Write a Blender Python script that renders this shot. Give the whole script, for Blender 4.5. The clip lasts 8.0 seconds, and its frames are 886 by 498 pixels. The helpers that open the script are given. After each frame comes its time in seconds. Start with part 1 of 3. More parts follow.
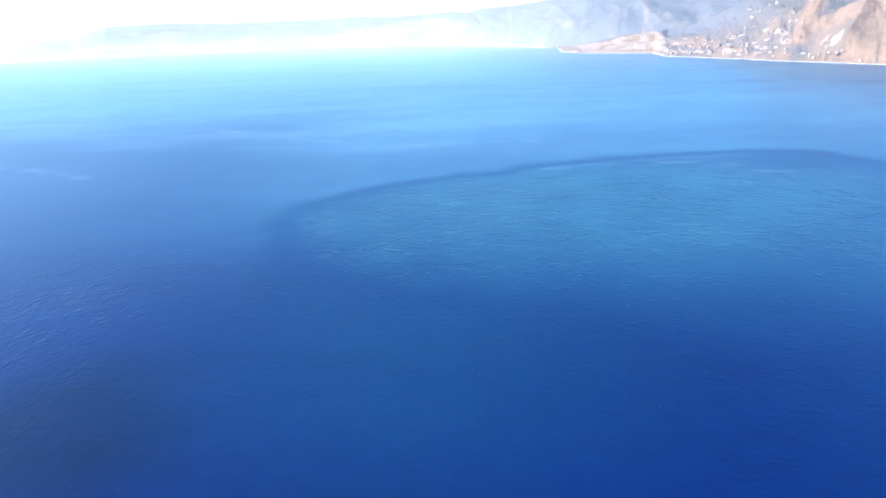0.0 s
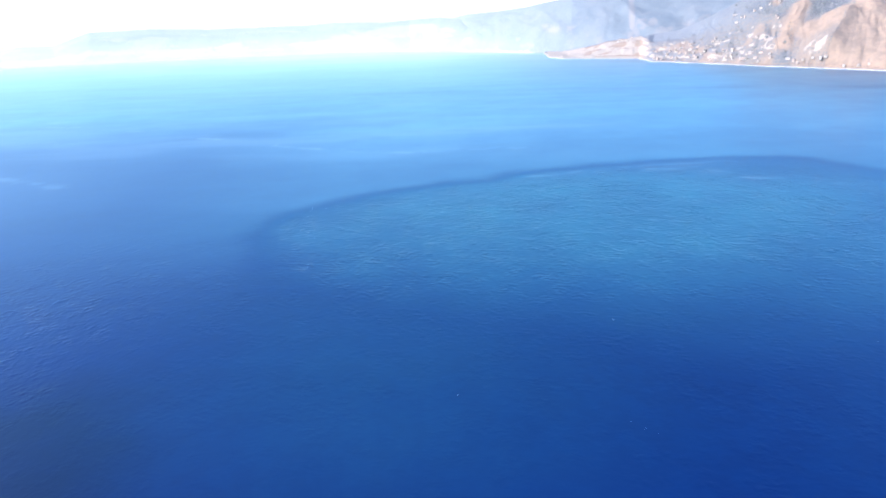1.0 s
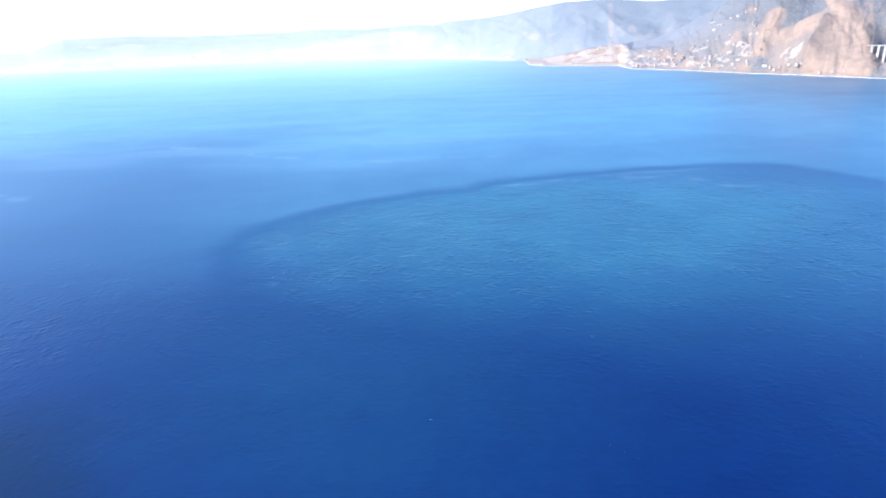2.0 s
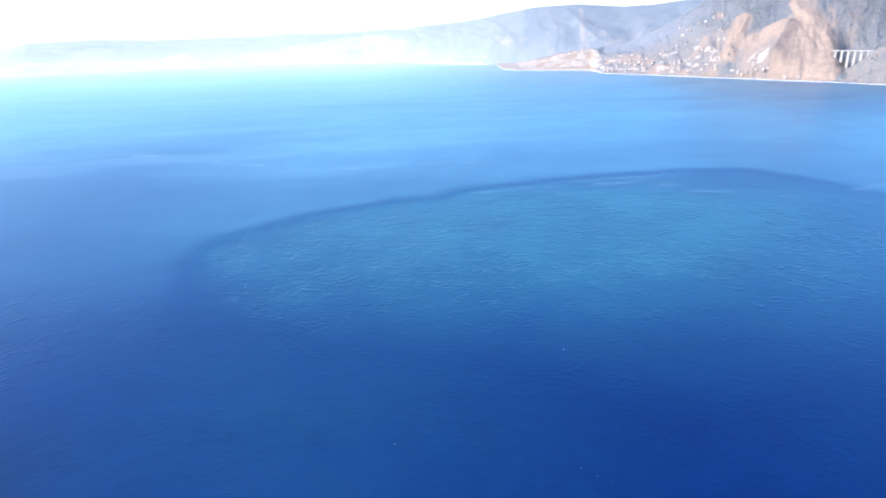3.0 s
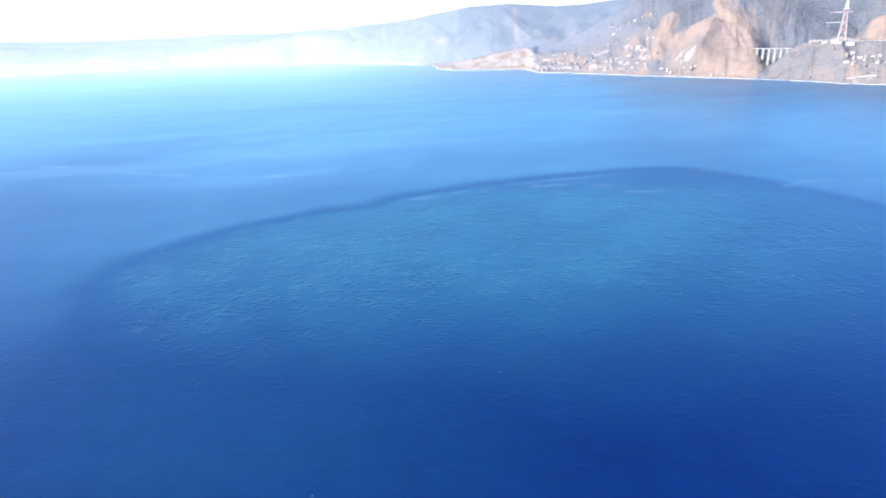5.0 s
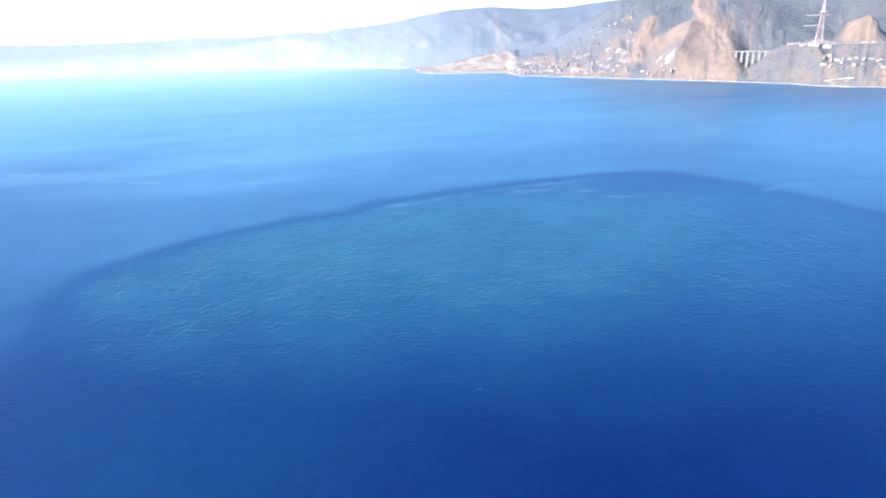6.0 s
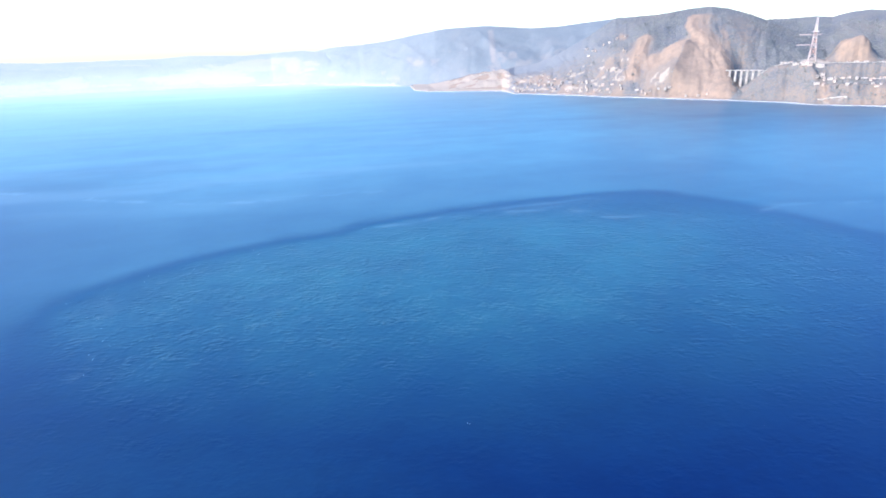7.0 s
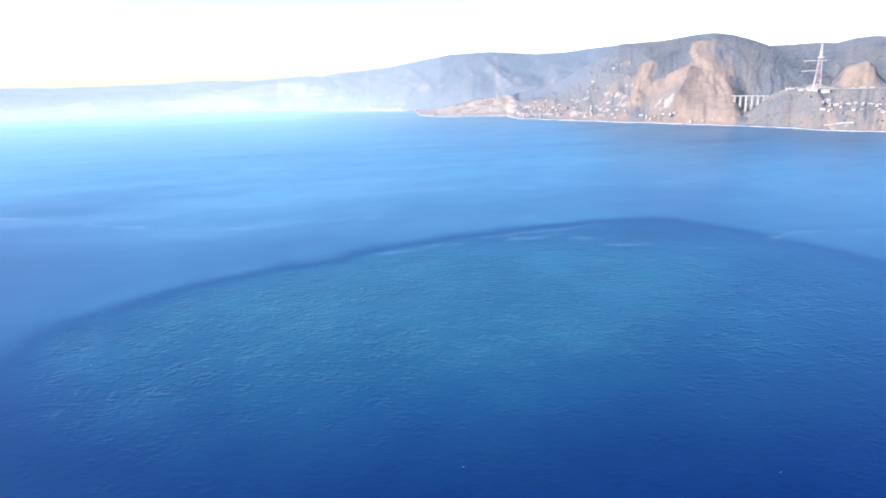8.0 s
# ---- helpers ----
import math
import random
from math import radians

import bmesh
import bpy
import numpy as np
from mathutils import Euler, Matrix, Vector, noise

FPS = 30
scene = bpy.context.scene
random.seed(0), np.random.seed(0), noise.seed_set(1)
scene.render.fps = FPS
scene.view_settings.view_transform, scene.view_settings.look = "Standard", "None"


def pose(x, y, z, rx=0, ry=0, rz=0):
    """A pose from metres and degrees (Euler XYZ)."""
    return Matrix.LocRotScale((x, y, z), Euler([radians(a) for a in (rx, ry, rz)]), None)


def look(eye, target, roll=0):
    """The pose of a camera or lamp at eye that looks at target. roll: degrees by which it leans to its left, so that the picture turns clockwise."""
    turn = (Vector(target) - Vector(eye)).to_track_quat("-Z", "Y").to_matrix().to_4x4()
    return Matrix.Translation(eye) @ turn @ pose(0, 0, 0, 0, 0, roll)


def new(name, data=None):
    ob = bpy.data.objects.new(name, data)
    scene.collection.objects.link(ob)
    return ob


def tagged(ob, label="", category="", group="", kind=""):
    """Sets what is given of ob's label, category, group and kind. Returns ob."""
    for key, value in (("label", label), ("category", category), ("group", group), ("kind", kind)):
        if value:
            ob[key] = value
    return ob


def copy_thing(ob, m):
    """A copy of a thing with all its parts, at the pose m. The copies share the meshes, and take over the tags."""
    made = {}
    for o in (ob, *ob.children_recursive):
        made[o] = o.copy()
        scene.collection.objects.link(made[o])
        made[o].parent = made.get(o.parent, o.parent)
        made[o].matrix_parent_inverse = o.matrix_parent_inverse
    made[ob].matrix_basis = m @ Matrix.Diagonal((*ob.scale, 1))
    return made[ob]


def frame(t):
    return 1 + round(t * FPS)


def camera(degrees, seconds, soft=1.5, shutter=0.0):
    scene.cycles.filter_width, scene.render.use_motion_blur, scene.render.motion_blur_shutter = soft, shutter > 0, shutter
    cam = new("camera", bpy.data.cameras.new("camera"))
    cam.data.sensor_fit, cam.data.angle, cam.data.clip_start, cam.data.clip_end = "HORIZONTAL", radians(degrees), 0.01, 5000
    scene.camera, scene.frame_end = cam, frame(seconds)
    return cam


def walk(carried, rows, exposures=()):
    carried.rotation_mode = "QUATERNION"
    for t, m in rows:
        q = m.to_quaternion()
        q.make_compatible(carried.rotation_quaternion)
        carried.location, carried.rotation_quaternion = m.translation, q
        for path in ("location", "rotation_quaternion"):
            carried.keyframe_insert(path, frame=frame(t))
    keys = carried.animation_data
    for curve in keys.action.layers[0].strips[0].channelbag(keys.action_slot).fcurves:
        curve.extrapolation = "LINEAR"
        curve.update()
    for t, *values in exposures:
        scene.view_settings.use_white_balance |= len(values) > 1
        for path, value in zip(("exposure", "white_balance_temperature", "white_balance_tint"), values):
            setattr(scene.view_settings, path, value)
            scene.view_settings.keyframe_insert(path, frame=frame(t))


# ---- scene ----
cam = camera(70.84, 8.0, soft=1.8)
# a drone flying forward, level, about 210 m over a strait
# seconds, eye, and degrees of turn to the left, rise and lean
PATH = [
    (0, 0.00, 0.00, 209.5, -1.057, -20.789, -1.723),
    (0.5, 4.05, 8.41, 209.5, -1.554, -20.659, -1.674),
    (1, 8.15, 16.77, 209.5, -2.111, -20.372, -1.707),
    (1.5, 12.29, 25.08, 209.5, -2.823, -20.088, -1.736),
    (3, 24.97, 49.74, 209.5, -6.085, -19.521, -1.489),
    (3.5, 29.28, 57.87, 209.5, -7.477, -19.511, -1.592),
    (4, 33.64, 65.95, 209.5, -8.909, -19.625, -1.534),
    (4.5, 38.04, 73.98, 209.5, -10.302, -19.706, -1.572),
    (6, 51.49, 97.79, 209.5, -13.035, -19.464, -1.720),
    (6.5, 56.07, 105.64, 209.5, -13.312, -18.861, -1.628),
    (7, 60.68, 113.43, 209.5, -13.448, -17.949, -1.576),
    (7.5, 65.34, 121.18, 209.5, -13.601, -16.952, -1.550),
    (8, 70.04, 128.88, 209.5, -12.987, -15.778, -1.519),
]


def aim(x, y, z, yaw, rise, lean):
    flat = math.cos(radians(rise))
    return look((x, y, z), (x - math.sin(radians(yaw)) * flat, y + math.cos(radians(yaw)) * flat, z + math.sin(radians(rise))), lean)


walk(cam, [(t, aim(x, y, z, yaw, rise, lean)) for t, x, y, z, yaw, rise, lean in PATH],
     exposures=[(0.0, 1.82, 6150, 14), (6.0, 1.74, 6150, 14), (8.0, 1.60, 6150, 14)])

# ---- world and sun ----
SUN_AZ, SUN_EL = -98.0, 36.0          # degrees clockwise from +y, and up
world = bpy.data.worlds.new("world")
scene.world = world
world.use_nodes = True
wn = world.node_tree
sky = wn.nodes.new("ShaderNodeTexSky")
sky.sky_type = "NISHITA"
sky.sun_disc = False
sky.sun_elevation, sky.sun_rotation = radians(SUN_EL), radians(SUN_AZ)
sky.altitude, sky.air_density, sky.dust_density, sky.ozone_density = 200, 1.0, 1.2, 3.0
vivid = wn.nodes.new("ShaderNodeHueSaturation")
vivid.inputs["Saturation"].default_value = 1.36
wn.links.new(sky.outputs[0], vivid.inputs["Color"])
wn.links.new(vivid.outputs[0], wn.nodes["Background"].inputs[0])
wn.nodes["Background"].inputs[1].default_value = 0.15
sun = new("sun", bpy.data.lights.new("sun", "SUN"))
sun.data.energy, sun.data.angle, sun.data.color = 3.0, radians(0.6), (1.0, 0.93, 0.84)
sun_dir = Vector((math.sin(radians(SUN_AZ)) * math.cos(radians(SUN_EL)),
                  math.cos(radians(SUN_AZ)) * math.cos(radians(SUN_EL)), math.sin(radians(SUN_EL))))
sun.matrix_world = look(sun_dir * 1000, (0, 0, 0))


# ---- materials ----
class Nodes:
    """A short hand for node materials."""

    def __init__(self, name):
        self.mat = bpy.data.materials.new(name)
        self.mat.use_nodes = True
        self.t = self.mat.node_tree
        self.bsdf = self.t.nodes["Principled BSDF"]

    def add(self, kind, **inputs):
        n = self.t.nodes.new(kind)
        for key, v in inputs.items():
            self.put(n.inputs[key.replace("_", " ")], v)
        return n

    def put(self, socket, v):
        if isinstance(v, bpy.types.NodeSocket):
            self.t.links.new(v, socket)
        else:
            socket.default_value = v

    def attr(self, name):
        n = self.t.nodes.new("ShaderNodeAttribute")
        n.attribute_name = name
        return n.outputs["Fac"]

    def math(self, op, a, b=0.0, clamp=False):
        n = self.t.nodes.new("ShaderNodeMath")
        n.operation, n.use_clamp = op, clamp
        self.put(n.inputs[0], a)
        self.put(n.inputs[1], b)
        return n.outputs[0]

    def place(self, scale=(1, 1, 1), turn=0.0):
        g = self.t.nodes.new("ShaderNodeNewGeometry")
        m = self.t.nodes.new("ShaderNodeMapping")
        m.vector_type = "TEXTURE"
        m.inputs["Scale"].default_value = [1 / v for v in scale]
        m.inputs["Rotation"].default_value = (0, 0, radians(turn))
        self.t.links.new(g.outputs["Position"], m.inputs["Vector"])
        return m.outputs[0]

    def noise(self, where, scale, detail=4.0, rough=0.55):
        n = self.add("ShaderNodeTexNoise", Scale=scale, Detail=detail, Roughness=rough)
        self.t.links.new(where, n.inputs["Vector"])
        return n.outputs["Fac"]

    def step(self, v, lo, hi):
        n = self.t.nodes.new("ShaderNodeMapRange")
        n.interpolation_type = "SMOOTHSTEP"
        self.put(n.inputs["Value"], v)
        n.inputs["From Min"].default_value, n.inputs["From Max"].default_value = lo, hi
        return n.outputs["Result"]

    def mix(self, f, a, b):
        n = self.t.nodes.new("ShaderNodeMix")
        n.data_type = "RGBA"
        self.put(n.inputs["Factor"], f)
        for socket, c in ((n.inputs[6], a), (n.inputs[7], b)):
            self.put(socket, c if isinstance(c, bpy.types.NodeSocket) else (*c, 1.0))
        return n.outputs[2]

    def bump(self, height, strength, distance):
        n = self.add("ShaderNodeBump", Strength=strength, Distance=distance)
        self.put(n.inputs["Height"], height)
        return n

    def finish(self, colour, rough=0.9, normal=None, **others):
        self.put(self.bsdf.inputs["Base Color"], colour if isinstance(colour, bpy.types.NodeSocket) else (*colour, 1.0))
        self.put(self.bsdf.inputs["Roughness"], rough)
        if normal:
            self.put(self.bsdf.inputs["Normal"], normal)
        for key, v in others.items():
            self.put(self.bsdf.inputs[key.replace("_", " ")], v)
        return self.mat


def simple(name, a, b, scale, rough=0.85, metal=0.0):
    """Two tones broken up at two scales, with a fine relief; a little different on each object."""
    n = Nodes(name)
    w = n.place()
    f = n.noise(w, scale, 5)
    g = n.noise(w, scale * 7, 3)
    v = n.math("ADD", n.math("MULTIPLY", f, 0.65), n.math("MULTIPLY", g, 0.35))
    info = n.t.nodes.new("ShaderNodeObjectInfo")
    v = n.math("ADD", n.step(v, 0.36, 0.64), n.math("MULTIPLY", n.math("SUBTRACT", info.outputs["Random"], 0.5), 0.5), True)
    b_ = n.bump(g, 0.4, 0.1)
    return n.finish(n.mix(v, a, b), rough, b_.outputs[0], Metallic=metal)


def water_material():
    """Sea water: base colour by zone, with distance haze painted into the far part, the rest by reflecting the sky;
    relief by how far the wind and the current break it.
    """
    n = Nodes("sea_water")
    w = n.place()
    eddy, rim, slick, broken = n.attr("eddy"), n.attr("rim"), n.attr("slick"), n.attr("broken")
    west = n.attr("west")

    lively = n.step(n.noise(w, 0.055, 4, 0.65), 0.42, 0.66)

    def swell(turn):
        """Short-crested waves, and trains of even ones here and there, with crests along that bearing."""
        bands = n.add("ShaderNodeTexWave", Scale=0.05, Distortion=16.0, Detail=2.0, Detail_Scale=1.3, Detail_Roughness=0.6)
        bands.bands_direction = "Y"
        n.put(bands.inputs["Vector"], n.place((1, 1, 1), turn + 6))
        trains = n.math("MULTIPLY", bands.outputs["Fac"], n.step(n.noise(n.place((0.6, 1, 1), turn), 0.045, 3, 0.6), 0.52, 0.66))
        short = n.noise(n.place((0.7, 1.0, 1.0), turn), 0.24, 2, 0.5)
        return n.math("ADD", n.math("MULTIPLY", trains, 0.7), n.math("MULTIPLY", n.step(short, 0.3, 0.7), n.math("ADD", 0.35, n.math("MULTIPLY", lively, 1.3))))

    wave = n.math("ADD", n.math("MULTIPLY", swell(-14), n.math("SUBTRACT", 1.0, west)), n.math("MULTIPLY", swell(50), west))
    ripple = n.noise(n.place((0.75, 1.0, 1.0), 12), 0.5, 2, 0.6)
    chop = n.noise(n.place((0.7, 1.0, 1.0), 30), 1.1, 2, 0.6)
    patch = n.noise(w, 0.013, 4, 0.6)
    patch2 = n.noise(n.place((0.35, 1.0, 1.0), 4), 0.006, 4, 0.6)
    fleck = n.noise(w, 0.10, 3, 0.6)
    height = n.math("ADD", wave, n.math("ADD", n.math("MULTIPLY", ripple, 0.45), n.math("MULTIPLY", chop, 0.15)))
    b_ = n.bump(n.math("MULTIPLY", height, broken), 1.0, 0.5)
    deep = n.mix(n.step(patch2, 0.3, 0.7), (0.0008, 0.0060, 0.047), (0.0013, 0.0098, 0.061))
    deep = n.mix(n.math("MULTIPLY", n.step(n.math("ADD", n.math("MULTIPLY", n.noise(w, 0.045, 4, 0.65), 0.7), n.math("MULTIPLY", fleck, 0.3)), 0.4, 0.62), 0.45), deep, (0.0013, 0.0130, 0.069))
    deep = n.mix(n.attr("dark"), deep, (0.0008, 0.0052, 0.028))
    pale_sea = n.mix(n.step(n.math("ADD", n.math("MULTIPLY", patch2, 0.6), n.math("MULTIPLY", patch, 0.4)), 0.34, 0.66), (0.038, 0.104, 0.162), (0.064, 0.160, 0.216))
    # distance haze painted into the base colour towards the far coast
    pale_sea = n.mix(n.math("MULTIPLY", n.attr("sea_haze"), 0.95, True), pale_sea, (0.36, 0.50, 0.52))
    deep = n.mix(n.attr("outer"), deep, pale_sea)
    green = n.mix(n.step(n.math("ADD", n.math("MULTIPLY", patch, 0.6), n.math("MULTIPLY", fleck, 0.4)), 0.34, 0.66), (0.011, 0.066, 0.106), (0.019, 0.094, 0.132))
    c = n.mix(n.math("MULTIPLY", eddy, 0.85, True), deep, green)
    c = n.mix(n.math("MULTIPLY", rim, 0.64, True), c, (0.001, 0.031, 0.080))
    c = n.mix(n.math("MULTIPLY", slick, 0.8), c, (0.13, 0.205, 0.26))
    return n.finish(c, 0.32, b_.outputs[0], IOR=1.333)


def land_material(name, veg_a, veg_b, soil_a, soil_b, pale, glow=None):
    n = Nodes(name)
    w = n.place()
    big, mid, fine = n.noise(w, 0.008, 5, 0.6), n.noise(w, 0.035, 5, 0.6), n.noise(w, 0.16, 5, 0.65)
    wob = n.math("MULTIPLY", n.math("SUBTRACT", n.math("ADD", n.math("MULTIPLY", mid, 0.55), n.math("MULTIPLY", fine, 0.45)), 0.5), 2.3)
    veg = n.mix(n.step(n.math("ADD", n.math("MULTIPLY", big, 0.5), n.math("MULTIPLY", fine, 0.5)), 0.38, 0.6), veg_a, veg_b)
    veg = n.mix(n.math("MULTIPLY", n.step(n.noise(n.place((1, 1, 1), 30), 0.006, 4, 0.6), 0.45, 0.7), 0.6), veg, [0.6 * a + 0.4 * b for a, b in zip(veg_b, soil_b)])
    # aerial haze over the left near hills, painted as a paler blue-grey
    veg = n.mix(n.math("MULTIPLY", n.attr("hill_haze"), 0.8), veg, n.mix(n.step(fine, 0.35, 0.65), (0.128, 0.146, 0.172), (0.162, 0.172, 0.184)))
    soil = n.mix(n.step(mid, 0.35, 0.65), soil_a, soil_b)
    scrub = n.mix(n.step(fine, 0.3, 0.75), veg_b, [0.95 * v for v in soil_b])
    c = n.mix(n.step(n.math("ADD", n.attr("scrub"), wob), 0.15, 0.95), veg, scrub)
    c = n.mix(n.step(n.math("ADD", n.attr("bare"), n.math("MULTIPLY", wob, 0.8)), 0.2, 0.85), c, soil)
    c = n.mix(n.step(n.math("ADD", n.attr("pale"), n.math("MULTIPLY", wob, 0.6)), 0.35, 0.6), c, n.mix(fine, pale, [0.8 * v for v in pale]))
    b_ = n.bump(n.math("ADD", mid, n.math("MULTIPLY", fine, 0.5)), 0.8, 5.0)
    n.finish(c, 0.95, b_.outputs[0], Specular_IOR_Level=0.1)
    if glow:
        # emission imitates distance haze; the slopes themselves give off no light
        air_haze = n.attr("air_haze")
        n.put(n.bsdf.inputs["Emission Color"], n.mix(air_haze, glow[0], glow[1]))
        n.put(n.bsdf.inputs["Emission Strength"], n.math("ADD", glow[2], n.math("MULTIPLY", air_haze, glow[3])))
    return n.mat


WATER = water_material()
LAND = land_material("hillside_scrub", (0.088, 0.096, 0.114), (0.131, 0.134, 0.134), (0.256, 0.186, 0.142), (0.196, 0.152, 0.124), (0.31, 0.265, 0.225))
# bluish tones and a pale glow stand in for distance haze
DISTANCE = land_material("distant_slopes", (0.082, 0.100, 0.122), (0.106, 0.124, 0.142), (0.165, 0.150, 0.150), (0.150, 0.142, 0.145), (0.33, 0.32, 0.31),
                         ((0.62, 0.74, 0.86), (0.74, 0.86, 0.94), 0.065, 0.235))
LEAVES_DARK = simple("tree_leaves", (0.112, 0.122, 0.118), (0.148, 0.154, 0.142), 0.1)
LEAVES = simple("scrub_leaves", (0.128, 0.142, 0.148), (0.168, 0.176, 0.166), 0.06)
PLASTER = simple("white_plaster", (0.45, 0.405, 0.36), (0.29, 0.25, 0.22), 0.08)
ROOF_TILE = simple("roof_tiles", (0.27, 0.17, 0.13), (0.34, 0.25, 0.21), 0.2)
ROOF_FLAT = simple("pale_flat_roof", (0.38, 0.345, 0.32), (0.22, 0.20, 0.19), 0.2)
PANE = simple("dark_window", (0.03, 0.035, 0.045), (0.06, 0.07, 0.08), 0.5, 0.25)
CONCRETE = simple("weathered_concrete", (0.38, 0.355, 0.32), (0.25, 0.23, 0.21), 0.09)
STEEL = simple("painted_steel", (0.50, 0.43, 0.40), (0.38, 0.30, 0.28), 0.05, 0.5, 0.1)
STEEL_RED = simple("faded_red_steel", (0.40, 0.22, 0.17), (0.46, 0.30, 0.25), 0.05, 0.5, 0.1)
ASPHALT = simple("asphalt", (0.10, 0.10, 0.10), (0.16, 0.155, 0.15), 0.1)
FOAM = simple("sea_foam", (0.75, 0.80, 0.84), (0.88, 0.90, 0.92), 0.3, 0.6)


# ---- helpers ----
def part(name, bm, material, parent=None, label=""):
    me = bpy.data.meshes.new(name)
    bm.to_mesh(me)
    bm.free()
    me.materials.append(material)
    ob = new(name, me)
    if parent:
        ob.parent = parent
    return tagged(ob, label)


def box(bm, x0, x1, y0, y1, z0, z1, m=None):
    r = bmesh.ops.create_cube(bm, size=1.0, matrix=Matrix.Translation(((x0 + x1) / 2, (y0 + y1) / 2, (z0 + z1) / 2))
                              @ Matrix.Diagonal((x1 - x0, y1 - y0, z1 - z0, 1)))
    if m:
        bmesh.ops.transform(bm, matrix=m, verts=r["verts"])
    return r["verts"]


def beam(bm, a, b, w, h=None):
    """A square bar from a to b."""
    a, b = Vector(a), Vector(b)
    q = (b - a).to_track_quat("Z", "Y").to_matrix().to_4x4()
    box(bm, -w / 2, w / 2, -(h or w) / 2, (h or w) / 2, 0, (b - a).length, Matrix.Translation(a) @ q)


def grid_mesh(name, V, cols, rows, material, closed=False, smooth=True, **attributes):
    """A sheet of cols x rows points, given column by column."""
    i = np.arange(cols if closed else cols - 1)
    j = np.arange(rows - 1)
    I, J = np.meshgrid(i, j, indexing="ij")
    I2 = (I + 1) % cols
    F = np.stack([I * rows + J, I * rows + J + 1, I2 * rows + J + 1, I2 * rows + J], -1).reshape(-1, 4)
    me = bpy.data.meshes.new(name)
    me.vertices.add(len(V))
    me.vertices.foreach_set("co", np.asarray(V, np.float32).ravel())
    me.loops.add(F.size)
    me.loops.foreach_set("vertex_index", F.ravel().astype(np.int32))
    me.polygons.add(len(F))
    me.polygons.foreach_set("loop_start", np.arange(0, F.size, 4, dtype=np.int32))
    me.polygons.foreach_set("use_smooth", np.full(len(F), smooth))
    me.update(calc_edges=True)
    for key, v in attributes.items():
        me.attributes.new(key, "FLOAT", "POINT").data.foreach_set("value", np.asarray(v, np.float32).ravel())
    me.materials.append(material)
    return new(name, me)


_rng = np.random.RandomState(7)
_perm = _rng.rand(256, 256)


def vnoise(x, y):
    xi, yi = np.floor(x).astype(int), np.floor(y).astype(int)
    fx, fy = x - xi, y - yi
    fx, fy = fx * fx * (3 - 2 * fx), fy * fy * (3 - 2 * fy)
    p = lambda a, b: _perm[(xi + a) % 256, (yi + b) % 256]
    return (p(0, 0) * (1 - fx) + p(1, 0) * fx) * (1 - fy) + (p(0, 1) * (1 - fx) + p(1, 1) * fx) * fy


def fbm(x, y, octaves=4, gain=0.5):
    v, a, s = 0.0, 1.0, 0.0
    for o in range(octaves):
        v, s = v + a * vnoise(x * 2 ** o + 17.3 * o, y * 2 ** o + 9.1 * o), s + a
        a *= gain
    return v / s


def ramp(v, lo, hi):
    k = np.clip((np.asarray(v, float) - lo) / (hi - lo), 0, 1)
    return k * k * (3 - 2 * k)


def bell(v, c, w):
    return np.exp(-((v - c) / w) ** 2)


def near_line(x, y, pts):
    """Distance to a polyline."""
    best = np.full(np.shape(x), 1e9)
    for (ax, ay), (bx, by) in zip(pts[:-1], pts[1:]):
        dx, dy = bx - ax, by - ay
        k = np.clip(((x - ax) * dx + (y - ay) * dy) / (dx * dx + dy * dy), 0, 1)
        best = np.minimum(best, np.hypot(x - ax - k * dx, y - ay - k * dy))
    return best


def smooth_line(pts, n=8):
    """A Catmull-Rom curve through a few points."""
    P = [Vector(p) for p in pts]
    P = [P[0] * 2 - P[1]] + P + [P[-1] * 2 - P[-2]]
    out = []
    for a, b, c, d in zip(P, P[1:], P[2:], P[3:]):
        for i in range(n):
            k = i / n
            out.append(0.5 * (2 * b + (c - a) * k + (2 * a - 5 * b + 4 * c - d) * k * k + (3 * b - a - 3 * c + d) * k ** 3))
    return [tuple(v) for v in out] + [tuple(P[-2])]


# ---- the sea: one sheet, with a curved current line round an eddy ----
# the middle of the dark band, round the eddy and out along the current
CURRENT = smooth_line([(-138, 560), (-155, 630), (-153, 676), (-140, 703), (-117, 730), (-87, 760), (-45, 788), (5, 808), (55, 823), (112, 843), (168, 874), (250, 892), (345, 906), (430, 917), (495, 916), (570, 890)])
STREAK = smooth_line([(-440, 1285), (-404, 1262), (-320, 1190), (-202, 1132), (-80, 1080), (40, 1054), (180, 1060)])
STREAK_2 = smooth_line([(-825, 1491), (-740, 1475), (-653, 1455), (-572, 1363)])
STREAK_3 = smooth_line([(-1066, 1649), (-940, 1590), (-836, 1560)])
STREAK_4 = smooth_line([(-700, 985), (-600, 950), (-468, 882)])
STREAK_5 = smooth_line([(-836, 1292), (-740, 1265), (-654, 1246)])
INNER = smooth_line([(140, 842), (190, 858), (273, 864), (380, 862), (470, 800), (540, 770)])
INNER_2 = smooth_line([(300, 880), (390, 888), (460, 884)])
INNER_DARK = smooth_line([(190, 856), (260, 852), (340, 846), (420, 832)])
EDGE = smooth_line([(-120, 722), (-116, 690), (-108, 640), (-99, 585), (-97, 545)])
OUTER_DARK = smooth_line([(500, 900), (560, 850), (640, 815), (720, 802), (800, 780), (960, 730)])
OUTER_LIGHT = smooth_line([(640, 772), (700, 790), (740, 786), (800, 762)])
FAR_DARK = smooth_line([(-1000, 2120), (-726, 2010), (-405, 1965), (0, 1945), (330, 1920), (700, 1845), (1075, 1790), (1250, 1700), (1554, 1560)])


